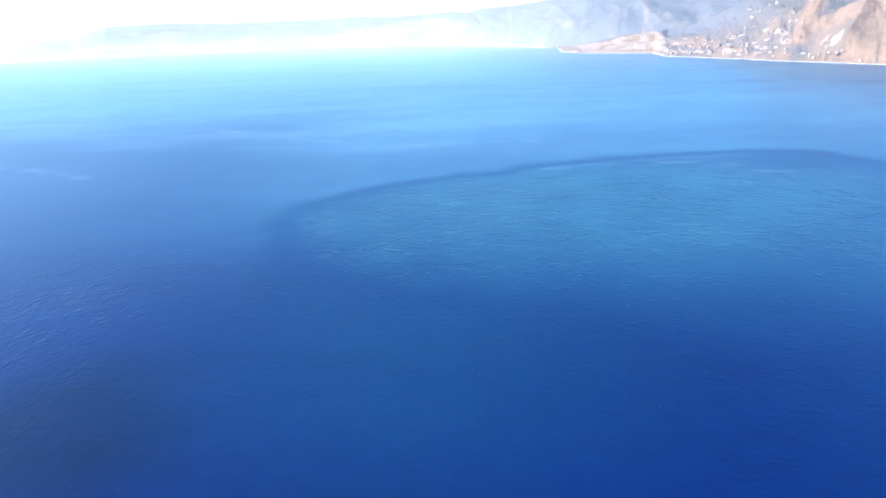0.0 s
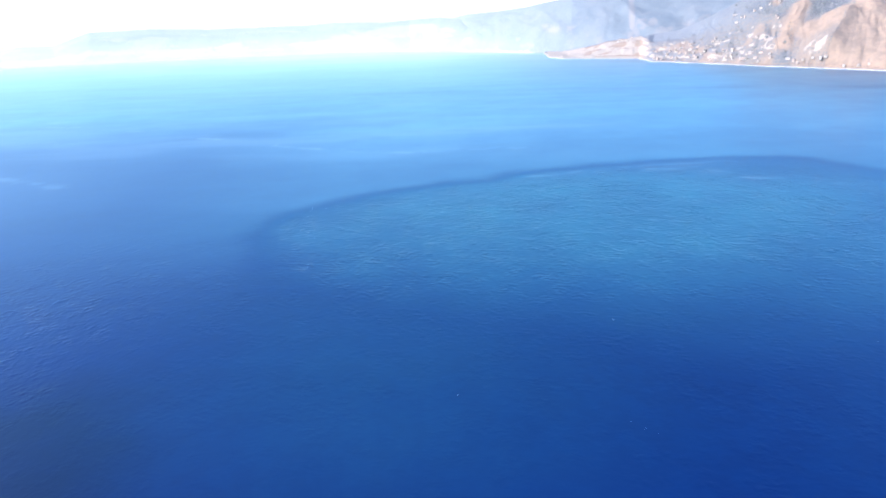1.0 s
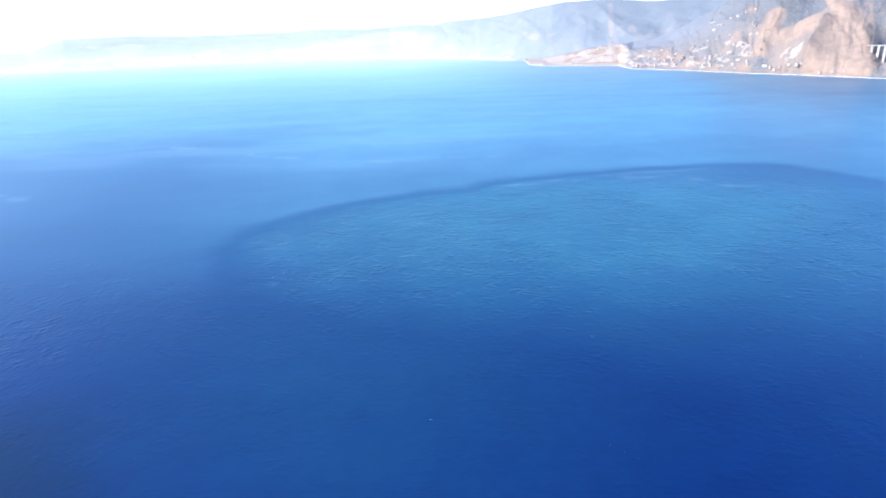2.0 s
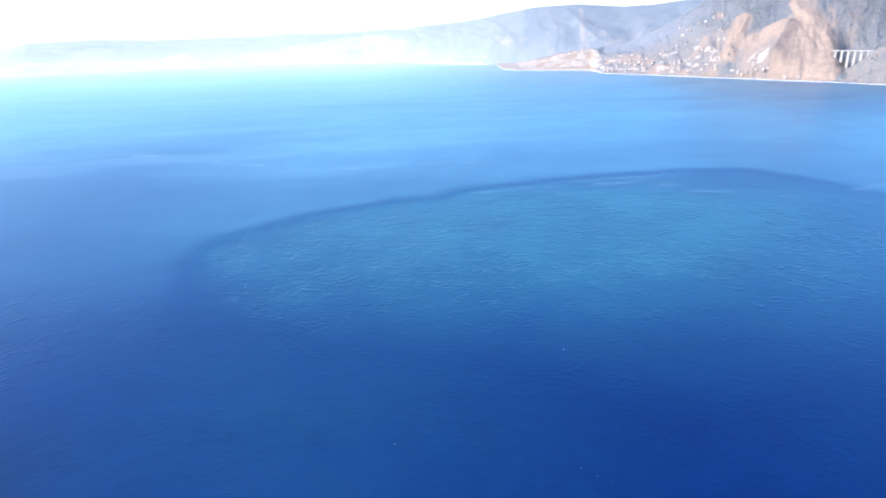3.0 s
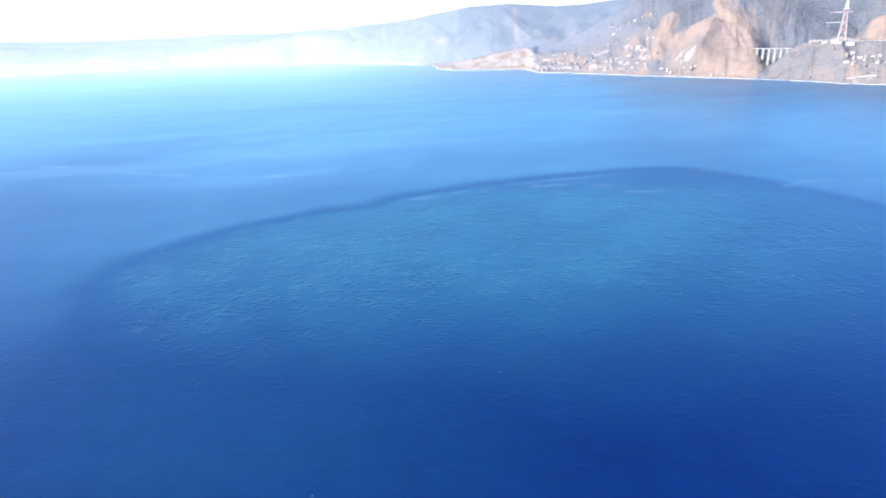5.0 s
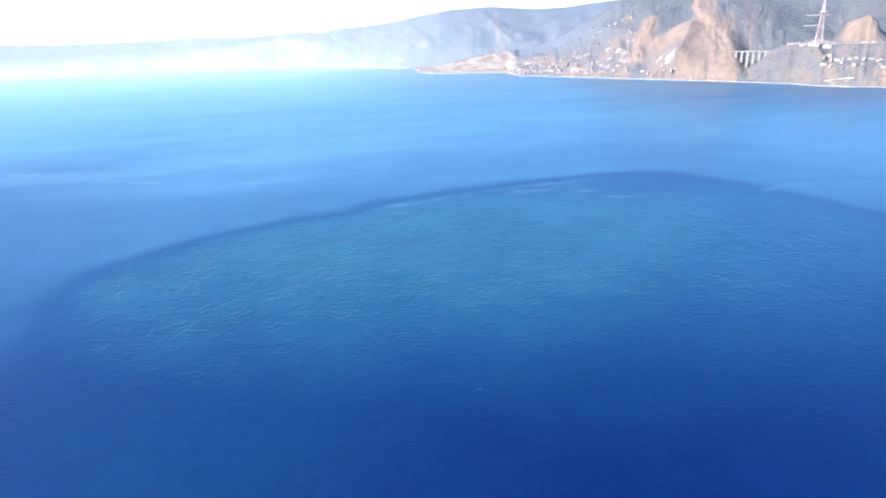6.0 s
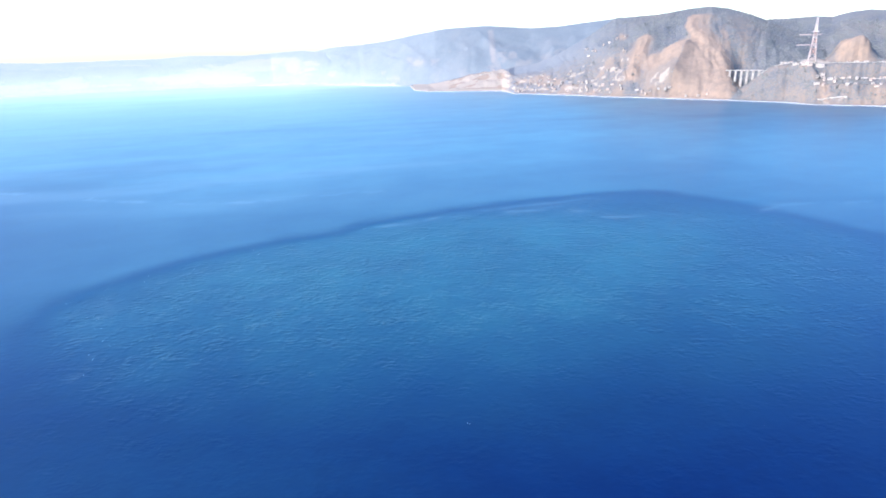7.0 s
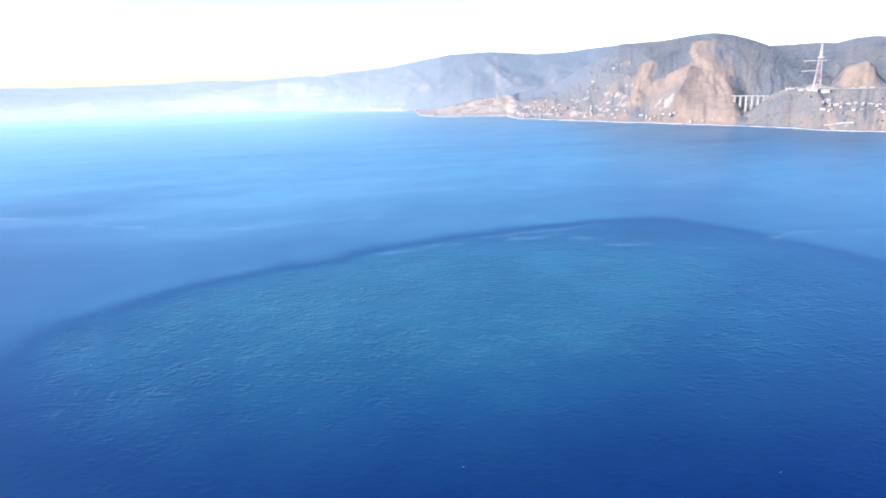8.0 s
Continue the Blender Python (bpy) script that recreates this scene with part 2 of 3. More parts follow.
def build_sea():
    cx, cy = 30.0, 55.0
    az = np.radians(np.concatenate([np.arange(-60, 76, 0.16), np.arange(76, 300, 5.0)]))
    r = np.concatenate([[0.001], np.arange(30, 150, 6.0), np.arange(150, 950, 1.9), 950 * 1.009 ** np.arange(0, 96), 2245 * 1.024 ** np.arange(0, 34), [6000, 9000, 15000]])
    A, R = np.meshgrid(az, r, indexing="ij")
    X, Y = cx + R * np.sin(A), cy + R * np.cos(A)
    wx, wy = X + 22 * (fbm(X / 45, Y / 45, 3) - 0.5), Y + 22 * (fbm(X / 45 + 40, Y / 45, 3) - 0.5)
    # signed distance from the current line, by the angle about the eddy's middle
    bend = np.array([(math.atan2(py - 600, px - 190), math.hypot(px - 190, py - 600)) for px, py in CURRENT])
    bend[:, 0] = np.where(bend[:, 0] < -1, bend[:, 0] + 2 * math.pi, bend[:, 0])
    bend = bend[np.argsort(bend[:, 0])]
    turn = np.arctan2(wy - 600, wx - 190)
    turn = np.where(turn < -1, turn + 2 * math.pi, turn)
    off = np.hypot(wx - 190, wy - 600) - np.interp(turn, bend[:, 0], bend[:, 1])
    ragged = 0.3 + 1.4 * fbm(X / 30, Y / 30, 3)
    along = ramp(Y, 560, 720) * (1 - 0.74 * ramp(X, 110, 310)) * (1 - ramp(X, 420, 560))
    rim = (1.0 * bell(off, 0, 8) + 0.14 * np.exp(-np.maximum(off, 0) / 36) * ramp(off, -18, 8)) * along * ragged
    d2 = near_line(wx, wy, OUTER_DARK)
    rim = np.maximum(rim, 0.5 * np.exp(-(d2 / 20) ** 2) * ramp(fbm(X / 80, Y / 60, 3), 0.32, 0.6))
    d4 = near_line(wx, wy, INNER_DARK)
    rim = np.maximum(rim, 0.4 * np.exp(-(d4 / 6) ** 2) * ramp(fbm(X / 50, Y / 40, 3), 0.3, 0.6))
    d3 = near_line(X, Y + 60 * (fbm(X / 300, Y / 300) - 0.5), FAR_DARK)
    rim = np.maximum(rim, 0.75 * np.exp(-(d3 / 40) ** 2) * (0.65 + 0.35 * ramp(X, -300, 900)) * ramp(fbm(X / 260, Y / 90, 3), 0.2, 0.65))
    e = np.hypot((wx - 225) / 480, (wy - 700) / 285)
    loose = 1 - ramp(Y, 540, 700)
    eddy = (1 - ramp(e, 0.15, 1.35)) * (1 - ramp((off + 16 + 90 * loose) / (36 + 190 * loose), 0, 1))
    eddy = np.maximum(eddy, 0.21 * (1 - ramp(np.hypot((wx + 20) / 200, (wy - 400) / 240), 0.15, 1.15)))
    eddy = np.maximum(eddy, 0.35 * np.exp(-np.maximum(off, 0) / 110) * ramp(off, -20, 25) * ramp(Y, 480, 700) * (1 - ramp(X, 500, 800)))
    eddy = eddy * (0.75 + 0.5 * fbm(X / 70, Y / 70, 3))
    outer = (0.55 * ramp(off, 0, 42) + 0.45 * ramp(off, 40, 520)) * ramp(Y + 0.25 * off, 430, 860)
    outer = outer * (1 - 0.3 * ramp(X - 0.45 * Y, 0, 750))
    outer = outer * (1 - 0.8 * ramp(-X, 20, 400) * (1 - ramp(Y, 1000, 1700)))
    # amount of painted haze: grows with distance and to the left
    sea_haze = (0.35 * ramp(Y, 1500, 3000) + 0.65 * ramp(Y, 2500, 4300)) * (1 - ramp(X, -200, 1700)) * (0.75 + 0.5 * fbm(X / 420, Y / 130 + 8, 4))
    dark = (1 - ramp(np.hypot((wx + 215) / 95, (wy - 285) / 100), 0.2, 1.2)) * (0.5 + 0.9 * fbm(X / 30, Y / 30, 3))
    slick = 0.0
    for line, wide, much in ((STREAK, 10, 0.75), (STREAK_2, 14, 0.6), (STREAK_3, 16, 0.6), (STREAK_4, 12, 0.4), (STREAK_5, 12, 0.45),
                             (INNER, 10, 0.42), (INNER_2, 8, 0.3), (EDGE, 3, 0.12), (OUTER_LIGHT, 8, 0.35)):
        dd = near_line(wx + 34 * (fbm(X / 90 + 11, Y / 90, 3) - 0.5), wy + 34 * (fbm(X / 90, Y / 90 + 23, 3) - 0.5), line)
        slick = np.maximum(slick, much * np.exp(-(dd / wide) ** 2) * ramp(fbm(X / 36 + 5, Y / 16, 4), 0.38, 0.66))
    slick = np.maximum(slick, 0.34 * ramp(fbm(X / 260, Y / 70 + 3, 4), 0.46, 0.8) * ramp(Y, 900, 1300) * (1 - ramp(X, 300, 1100)))
    # how far the surface is broken into small waves: most in the eddy and off its open side
    west = bell(X, -290, 110) * bell(Y, 460, 140)
    inside = 1 - ramp(off, -50, 4)
    broken = 0.08 + 0.05 * ramp(Y, 300, 500) + 0.62 * np.clip(eddy * 1.1, 0, 1) * inside * ramp(Y, 380, 600) + 0.19 * west
    broken = broken * (0.6 + 0.8 * ramp(fbm(X / 24, Y / 24, 4), 0.3, 0.72)) * (1 - 0.6 * np.clip(slick + rim, 0, 1)) * (1 - 0.8 * ramp(R, 700, 1020)) * (1 - 0.7 * ramp(off, -6, 40) * ramp(Y, 520, 720))
    rng = np.random.RandomState(3)
    Z = np.zeros_like(X)
    for i in range(26):
        length = 4.0 * 2.3 ** rng.rand()
        way = radians(82 + rng.normal() * 55)
        k = 2 * math.pi / length
        Z += 0.0040 * length ** 0.8 * np.sin(k * (X * math.cos(way) + Y * math.sin(way)) + rng.rand() * 6.28)
    Z *= broken * (1 - ramp(R, 760, 948)) * ramp(R, 30, 200)
    Z *= ramp(np.degrees(A), -60, -56) * (1 - ramp(np.degrees(A), 71, 75))
    V = np.stack([X, Y, Z], -1).reshape(-1, 3)
    ob = grid_mesh("sea", V, len(az), len(r), WATER, closed=True, eddy=eddy, rim=rim, slick=slick, outer=outer, sea_haze=sea_haze, west=np.clip(bell(X, -300, 150), 0, 1), dark=dark, broken=broken)
    tagged(ob, "deep blue sea with rippled turquoise eddy and current line", "sea", kind="structure")


build_sea()

# ---- the land: heights over azimuth u (degrees) and distance r (metres) from the origin ----
SHORE_U = [-46, -6.9, -0.1, 7.2, 11.5, 11.9, 13.1, 19.5, 20.5, 24.3, 26.7, 28.9, 33.4, 37.5, 41.4, 43.3, 47.3, 55, 62]
SHORE_R = [4640, 4600, 4480, 4075, 3800, 3442, 3319, 3243, 3041, 2937, 2860, 2792, 2709, 2648, 2584, 2516, 2508, 2480, 2450]
HILL_U = [11.5, 13, 14.6, 16.5, 18.5, 22.3, 24.1, 26.4, 28.6, 31.7, 34.2, 35.6, 37, 38.6, 39.4, 41, 43, 45]
HILL_Z = [4, 12, 35, 62, 78, 120, 165, 238, 317, 323, 343, 348, 335, 305, 286, 247, 196, 120]
BACK_U = [36, 39.4, 40.9, 42.75, 43.8, 44.8, 46.1, 46.7, 50, 56, 62]
BACK_Z = [235, 291, 293, 298, 292, 310, 317, 313, 304, 280, 235]
MOUNT_U = [-1.5, 1, 2.5, 4.9, 7.3, 9.7, 11.7, 14.6, 18, 21.8, 24.1, 26.4, 28.6, 32, 45, 62]
MOUNT_Z = [1, 80, 185, 226, 237, 256, 282, 314, 324, 303, 308, 326, 340, 300, 240, 200]
FAR_U = [-46, -33, -30, -28, -25.5, -21, -16.6, -8.7, -6.5, -2.2, 0.1, 2.5, 4.5, 6.5, 9.5]
FAR_Z = [50, 75, 112, 108, 182, 192, 178, 184, 198, 188, 201, 211, 195, 130, 10]
PLAT_U = [37.2, 37.9, 38.6, 39.0, 39.45, 40.06, 40.97, 42.6, 47, 62]
PLAT_Z = [6, 28, 50, 65, 82, 108, 122, 124, 125, 112]
ROCK_U = [43.6, 44.0, 44.4, 44.8, 45.4, 45.75, 46.1, 46.4, 46.9, 48, 52]
ROCK_Z = [0, 24, 58, 70, 78, 80, 64, 36, 12, 4, 0]


def shore(u):
    return np.interp(u, SHORE_U, SHORE_R) + 9 * (fbm(np.asarray(u) * 1.7, np.asarray(u) * 0 + 3.5) - 0.5) * 2


def ridged(u, v, octaves=3):
    return 1 - np.abs(2 * fbm(u, v, octaves) - 1)


def spur_line(k):
    """Where the bright crest of the bare spur runs, from the shore up to the hill's crown."""
    return np.interp(k, [0, 0.06, 0.2, 0.31, 0.5, 0.6, 0.71, 0.8, 0.92], [36.7, 36.9, 37.4, 37.2, 35.7, 35.0, 34.25, 34.35, 34.6])


def facet_line(k):
    """The edge between the spur's sunlit flank and its shaded face."""
    return np.interp(k, [0, 0.08, 0.6], [32.9, 33.1, 34.3])


def hill_height(u, r):
    s = shore(u)
    d = r - s
    inland = r - sum(shore(u + q) for q in (-1.8, -0.9, 0, 0.9, 1.8)) / 5
    d = np.minimum(d, np.maximum(inland, 0.7 * d))
    top = np.interp(u, [11.5, 19.5, 24, 30, 62], [3640, 3560, 3350, 3250, 3250])
    k = np.clip(d / (top - s), -0.1, 2)
    z = np.interp(u, HILL_U, HILL_Z, left=0, right=0) * np.where(k < 1, k, np.maximum(1 - 0.35 * (k - 1), 0))
    z = z * (1 - 0.64 * bell(u, 38.4, 0.85) * (1 - ramp(k, 0.28, 0.6)))
    mid = np.clip(4 * k * (1 - k), 0, 1)
    z = z + mid * (26 * (ridged(u * 0.36 + 0.9 * k, k * 2.1 + 3) - 0.62) + 22 * (fbm(u * 0.8 - 2 * k, k * 6) - 0.5)) * ramp(u, 20, 27)
    z = z + 18 * np.clip(1 - np.abs(u - spur_line(k)) / np.where(u < spur_line(k), 1.1, 3.6), 0, 1) * ramp(k, 0.0, 0.15) * (1 - ramp(k, 0.72, 0.95))
    z = z + 42 * np.clip(1 - np.abs(u - facet_line(k)) / np.where(u < facet_line(k), 2.8, np.maximum(spur_line(k) - facet_line(k) - 0.5, 0.6)), 0, 1) * ramp(k, 0.02, 0.15) * (1 - ramp(k, 0.45, 0.62))
    rill = ridged(u * 1.9 + 2.2 * fbm(u * 0.8, k * 5) + 1.5 * k, k * 2.5, 3)
    z = z + 6 * (rill - 0.6) * ramp(k, 0.02, 0.12) * (1 - ramp(k, 0.8, 1.0)) * ramp(u, 20, 24)
    z = z + 10 * bell(u, 30.6 + 2.0 * (k - 0.5), 0.6) * mid
    cliff = 24 * bell(u, 32.8, 1.0) * ramp(k, 0.06, 0.13) * (1 - ramp(k, 0.15, 0.4))
    quarry = 30 * ramp(u, 13.5, 18.5) * (1 - ramp(u, 19.0, 26)) * (0.5 * ramp(d, 30, 90) + 0.5 * ramp(d, 110, 190)) * (1 - ramp(d, 200, 330)) * (0.8 + 0.4 * fbm(u * 1.4, d / 40))
    quarry = quarry + 14 * (fbm(u * 1.5, d / 26, 4) - 0.5) * ramp(u, 13.5, 15.5) * (1 - ramp(u, 21, 23)) * ramp(d, 40, 90) * (1 - ramp(d, 300, 400))
    return z + cliff + quarry, k, d


def head_height(u, r):
    """The headland that carries the pylon, with its terraces and the rock above them."""
    s = shore(u)
    d = r - s + 14 * (fbm(u * 1.4, r / 40) - 0.5)
    plat = np.interp(u, PLAT_U, PLAT_Z, left=0)
    round_ = ramp(d, 0, 135) ** 0.8
    steps = 0.26 * ramp(d, 2, 22) + 0.24 * ramp(d, 35, 62) + 0.12 * ramp(d, 80, 100) + 0.38 * ramp(d, 118, 165)
    t = ramp(u, 42.6, 43.6)
    z = plat * ((1 - t) * round_ + t * steps)
    z = z * (1 - (1 - ramp(u, 39.5, 42)) * ramp(d, 150, 330))
    rock = np.interp(u, ROCK_U, ROCK_Z, left=0) * ramp(d, 195, 245) * (1 + 0.3 * (fbm(u * 1.5, r / 32) - 0.5))
    mound = 15 * bell(u, 42.8, 0.8) * ramp(d, 178, 215) * (1 - ramp(d, 300, 420))
    return z + rock + mound + 9 * (fbm(u * 1.3, r / 38, 4) - 0.5) * ramp(d, 10, 60) * (1 - ramp(z, 110, 123))


def back_height(u, r):
    k = np.clip((r - 2850) / 650, 0, 2)
    z = np.interp(u, BACK_U, BACK_Z, left=0) * np.where(k < 1, k ** 0.9, 1 - 0.3 * (k - 1)) * ramp(u, 36, 39)
    return z + np.clip(4 * k * (1 - k), 0, 1) * (30 * (ridged(u * 0.45 + 9 + 0.6 * k, k * 1.6) - 0.6) + 14 * (fbm(u * 0.9, k * 8) - 0.5))


def ground(u, r):
    """Height and cover of the near land."""
    u, r = np.asarray(u, float), np.asarray(r, float)
    zh, k, d = hill_height(u, r)
    ze, zb = head_height(u, r), back_height(u, r)
    ze = np.where(u < 37.2, 0, ze)
    z = np.maximum(np.maximum(zh, ze), zb)
    strand = np.interp(d, [-60, 0, 12, 40, 60, 400], [-12, 0, 2.2, 5, 6, 14])
    z = np.where(d < 40, np.minimum(np.maximum(z, strand), strand + np.maximum(z, 0) * ramp(d, 14, 40)), np.maximum(z, strand))
    on_hill = (zh >= ze) & (zh >= zb)
    bare = scrub = pale = np.zeros_like(z)

    def stripe(cu, wu, lo, hi):
        return bell(u, cu, wu) * ramp(k, lo - 0.05, lo + 0.03) * (1 - ramp(k, hi - 0.03, hi + 0.05)) * on_hill

    crest, facet = spur_line(k), facet_line(k)
    wob = 0.5 * (fbm(u * 2, k * 12) - 0.5)
    wide = np.interp(k, [0, 0.2, 0.31, 0.5, 0.7, 0.92], [0.65, 0.8, 0.9, 0.75, 0.4, 0.4])
    bare = np.maximum(bare, 1.1 * (1 - ramp(np.abs(u - crest + wob), 0.7 * wide, 1.5 * wide)) * ramp(k, 0.0, 0.05) * (1 - ramp(k + 0.2 * wob, 0.88, 0.95)) * on_hill)
    # the crown and the broken ground beyond the crest
    beyond = ramp(u - crest + wob, -0.1, 0.2) * on_hill
    bare = np.maximum(bare, 0.62 * beyond * (1 - ramp(u - crest + 2 * wob, 1.0, 1.9)) * ramp(k, 0.4, 0.5) * (1 - ramp(k, 0.86, 0.94)))
    scrub = np.maximum(scrub, 0.9 * beyond * (1 - ramp(u - crest + 2 * wob, 1.2, 2.4)) * ramp(k, 0.35, 0.45) * (1 - ramp(k, 0.86, 0.94)))
    bare = np.maximum(bare, 0.25 * beyond * (1 - ramp(u + wob, 37.5, 38.2)) * ramp(k, 0.38, 0.46) * (1 - ramp(k, 0.72, 0.9)))
    # the shaded face between the two edges, then the sunlit flank
    face = ramp(u - facet + wob, -0.12, 0.12) * (1 - ramp(u - crest, -0.4, 0.1)) * (1 - ramp(k, 0.56, 0.64)) * on_hill
    scrub = np.maximum(scrub, 1.3 * face)
    bare = np.maximum(bare, 0.82 * face)
    flank = (1 - ramp(u - facet + wob, -0.1, 0.15)) * ramp(u, 29.6, 31.4) * (1 - ramp(k - 0.045 * (u - 31.4) + 0.3 * wob, 0.42, 0.52)) * on_hill
    bare = np.maximum(bare, flank * (0.5 + 0.3 * ramp(k, 0.2, 0.34)))
    scrub = np.maximum(scrub, 0.8 * flank)
    bare = np.maximum(bare, 1.0 * stripe(30.6 + 2.0 * (k - 0.5), 0.8, 0.16, 0.68))
    bare = np.maximum(bare, 0.4 * stripe(29.2, 1.1, 0.05, 0.52))
    bare = np.maximum(bare, 0.4 * stripe(38.4 - 0.6 * k, 0.55, 0.4, 0.8))
    bare = np.maximum(bare, 0.62 * ramp(fbm(u * 1.7 + 4 * k, k * 6 + 5, 4), 0.45, 0.66) * ramp(u, 35.6, 36.6) * (1 - ramp(u, 38.8, 40)) * ramp(k, 0.35, 0.5) * (1 - ramp(k, 0.8, 0.95)) * on_hill)
    bare = np.maximum(bare, 0.45 * stripe(36.0, 2.5, 0.0, 0.1))
    low = ramp(u, 19, 21) * (1 - ramp(u, 29.5, 31)) * (1 - ramp(k, 0.45, 0.8)) * on_hill
    bare = np.maximum(bare, 0.62 * ramp(fbm(u * 0.9 - 3.5 * k, k * 7 + 2), 0.42, 0.72) * low)
    bare = np.maximum(bare, 0.8 * bell(u, 29.2, 0.5) * bell(k, 0.72, 0.06) * on_hill)
    pale = np.maximum(pale, 0.9 * ramp(fbm(u * 1.9 - 4 * k, k * 17), 0.61, 0.74) * low * ramp(k, 0.03, 0.1))
    scrub = np.maximum(scrub, 0.6 * bell(u, 38.2, 1.6) * ramp(k, 0.35, 0.5) * (1 - ramp(k, 0.85, 1.0)) * on_hill)
    scrub = np.maximum(scrub, 0.6 * (1 - ramp(k, 0.4, 0.9)) * ramp(u, 19, 21) * (1 - ramp(u, 29, 31)) * on_hill)
    pale = np.maximum(pale, 0.95 * bell(u, 32.2 + 5 * (k - 0.12), 0.9) * bell(k, 0.13, 0.055) * ramp(fbm(u * 2.8, k * 26, 4), 0.3, 0.55) * on_hill)
    pit = ramp(u, 14.2, 16) * (1 - ramp(u, 19.2, 21.0)) * ramp(d, 35, 60) * (1 - ramp(d + 120 * (fbm(u * 1.2, d / 60) - 0.5), 190, 300))
    pale = np.maximum(pale, pit * (0.35 + 0.85 * ramp(fbm(u * 1.5, d / 20, 4), 0.36, 0.58)))
    bare = np.maximum(bare, 0.8 * ramp(u, 12, 14) * (1 - ramp(u, 19.2, 21.0)) * (1 - ramp(d, 240, 320)))
    pale = np.maximum(pale, 0.75 * ramp(u, 11.4, 12) * (1 - ramp(u, 14.4, 15.8)) * (1 - ramp(d, 300, 360)))
    on_head = (ze >= zh) & (ze >= zb)
    rock = np.interp(u, ROCK_U, ROCK_Z, left=0) / 75 * ramp(d, 185, 205)
    bare = np.maximum(bare, 1.0 * rock * on_head)
    bare = np.maximum(bare, 0.85 * on_head * bell(u, 43.2, 0.8) * ramp(d, 172, 195))
    scrub = np.maximum(scrub, np.where(on_head, 0.62, 0))
    bare = np.maximum(bare, on_head * 0.42 * ramp(fbm(u * 1.3 + 2, d / 38, 4), 0.45, 0.68))
    bare = np.maximum(bare, on_head * ramp(u, 42.8, 43.6) * (0.6 * (1 - ramp(d, 60, 90)) + 0.35 * bell(d, 140, 30)) * (0.2 + 1.2 * fbm(u * 1.3, d / 40)))
    pale = np.maximum(pale, on_head * ramp(u, 41.6, 42.2) * (1 - ramp(u, 43.6, 44.2)) * 0.8 * bell(d, 175, 40))
    pale = np.maximum(pale, on_head * ramp(u, 43.4, 43.8) * (1 - ramp(u, 45.0, 45.4)) * 0.7 * (1 - ramp(d, 30, 45)) * ramp(fbm(u * 2.7 + 3, d / 14), 0.45, 0.8))
    wide = np.interp(u, [11, 19, 20, 36.5, 38, 62], [42, 34, 14, 13, 6, 6])
    pale = np.where(on_head & (d < 60), pale * 0.8, pale)
    pale = np.maximum(pale, (1 - ramp(d, wide * 0.7, wide * 1.2)) * 1.2)
    return z, bare, scrub, pale


def spot(u, r, z=0.0):
    return (r * math.sin(radians(u)), r * math.cos(radians(u)), z)


def height(u, r):
    return float(ground(np.array([u]), np.array([r]))[0][0])


def sheet(name, us, rows, fn, material):
    """A sheet of land; rows: distances inland of the shore, and fn gives height and covers."""
    R = rows(us) if callable(rows) else rows[None, :] + shore(us)[:, None]
    U = np.repeat(us[:, None], R.shape[1], 1)
    z, bare, scrub, pale = fn(U, R)
    V = np.stack([R * np.sin(np.radians(U)), R * np.cos(np.radians(U)), z], -1).reshape(-1, 3)
    # painted haze on the distant sheets: stronger to the left and low down
    return grid_mesh(name, V, len(us), R.shape[1], material, bare=bare, scrub=scrub, pale=pale, hill_haze=(1 - ramp(U, 23, 32)) * (name == "ground"), air_haze=np.clip((1 - ramp(U, -8, 25)) * (0.66 + 0.4 * (1 - ramp(z, 20, 170))), 0, 1))


def near_land():
    us = np.concatenate([np.arange(11.5, 48, 0.055), np.arange(48, 62.1, 0.2)])
    rows = np.concatenate([[-60, -20, -8], np.arange(0, 60, 4.0), np.arange(60, 320, 6.0), np.arange(320, 1120, 13.0)])
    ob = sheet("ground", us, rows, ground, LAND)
    tagged(ob, "scrubby coastal hills with bare tan slopes and pale beach", "hillside", kind="structure")


def mountain_foot(u):
    q = [np.interp(np.asarray(u) + s, [-1, 7.2, 11.6, 13.5, 20, 62], [4530, 4075, 3800, 3720, 3500, 3400]) for s in (-2.4, -1.2, 0, 1.2, 2.4)]
    return sum(q) / 5 + 14 * (fbm(np.asarray(u) * 1.3, np.asarray(u) * 0 + 8.5) - 0.5)


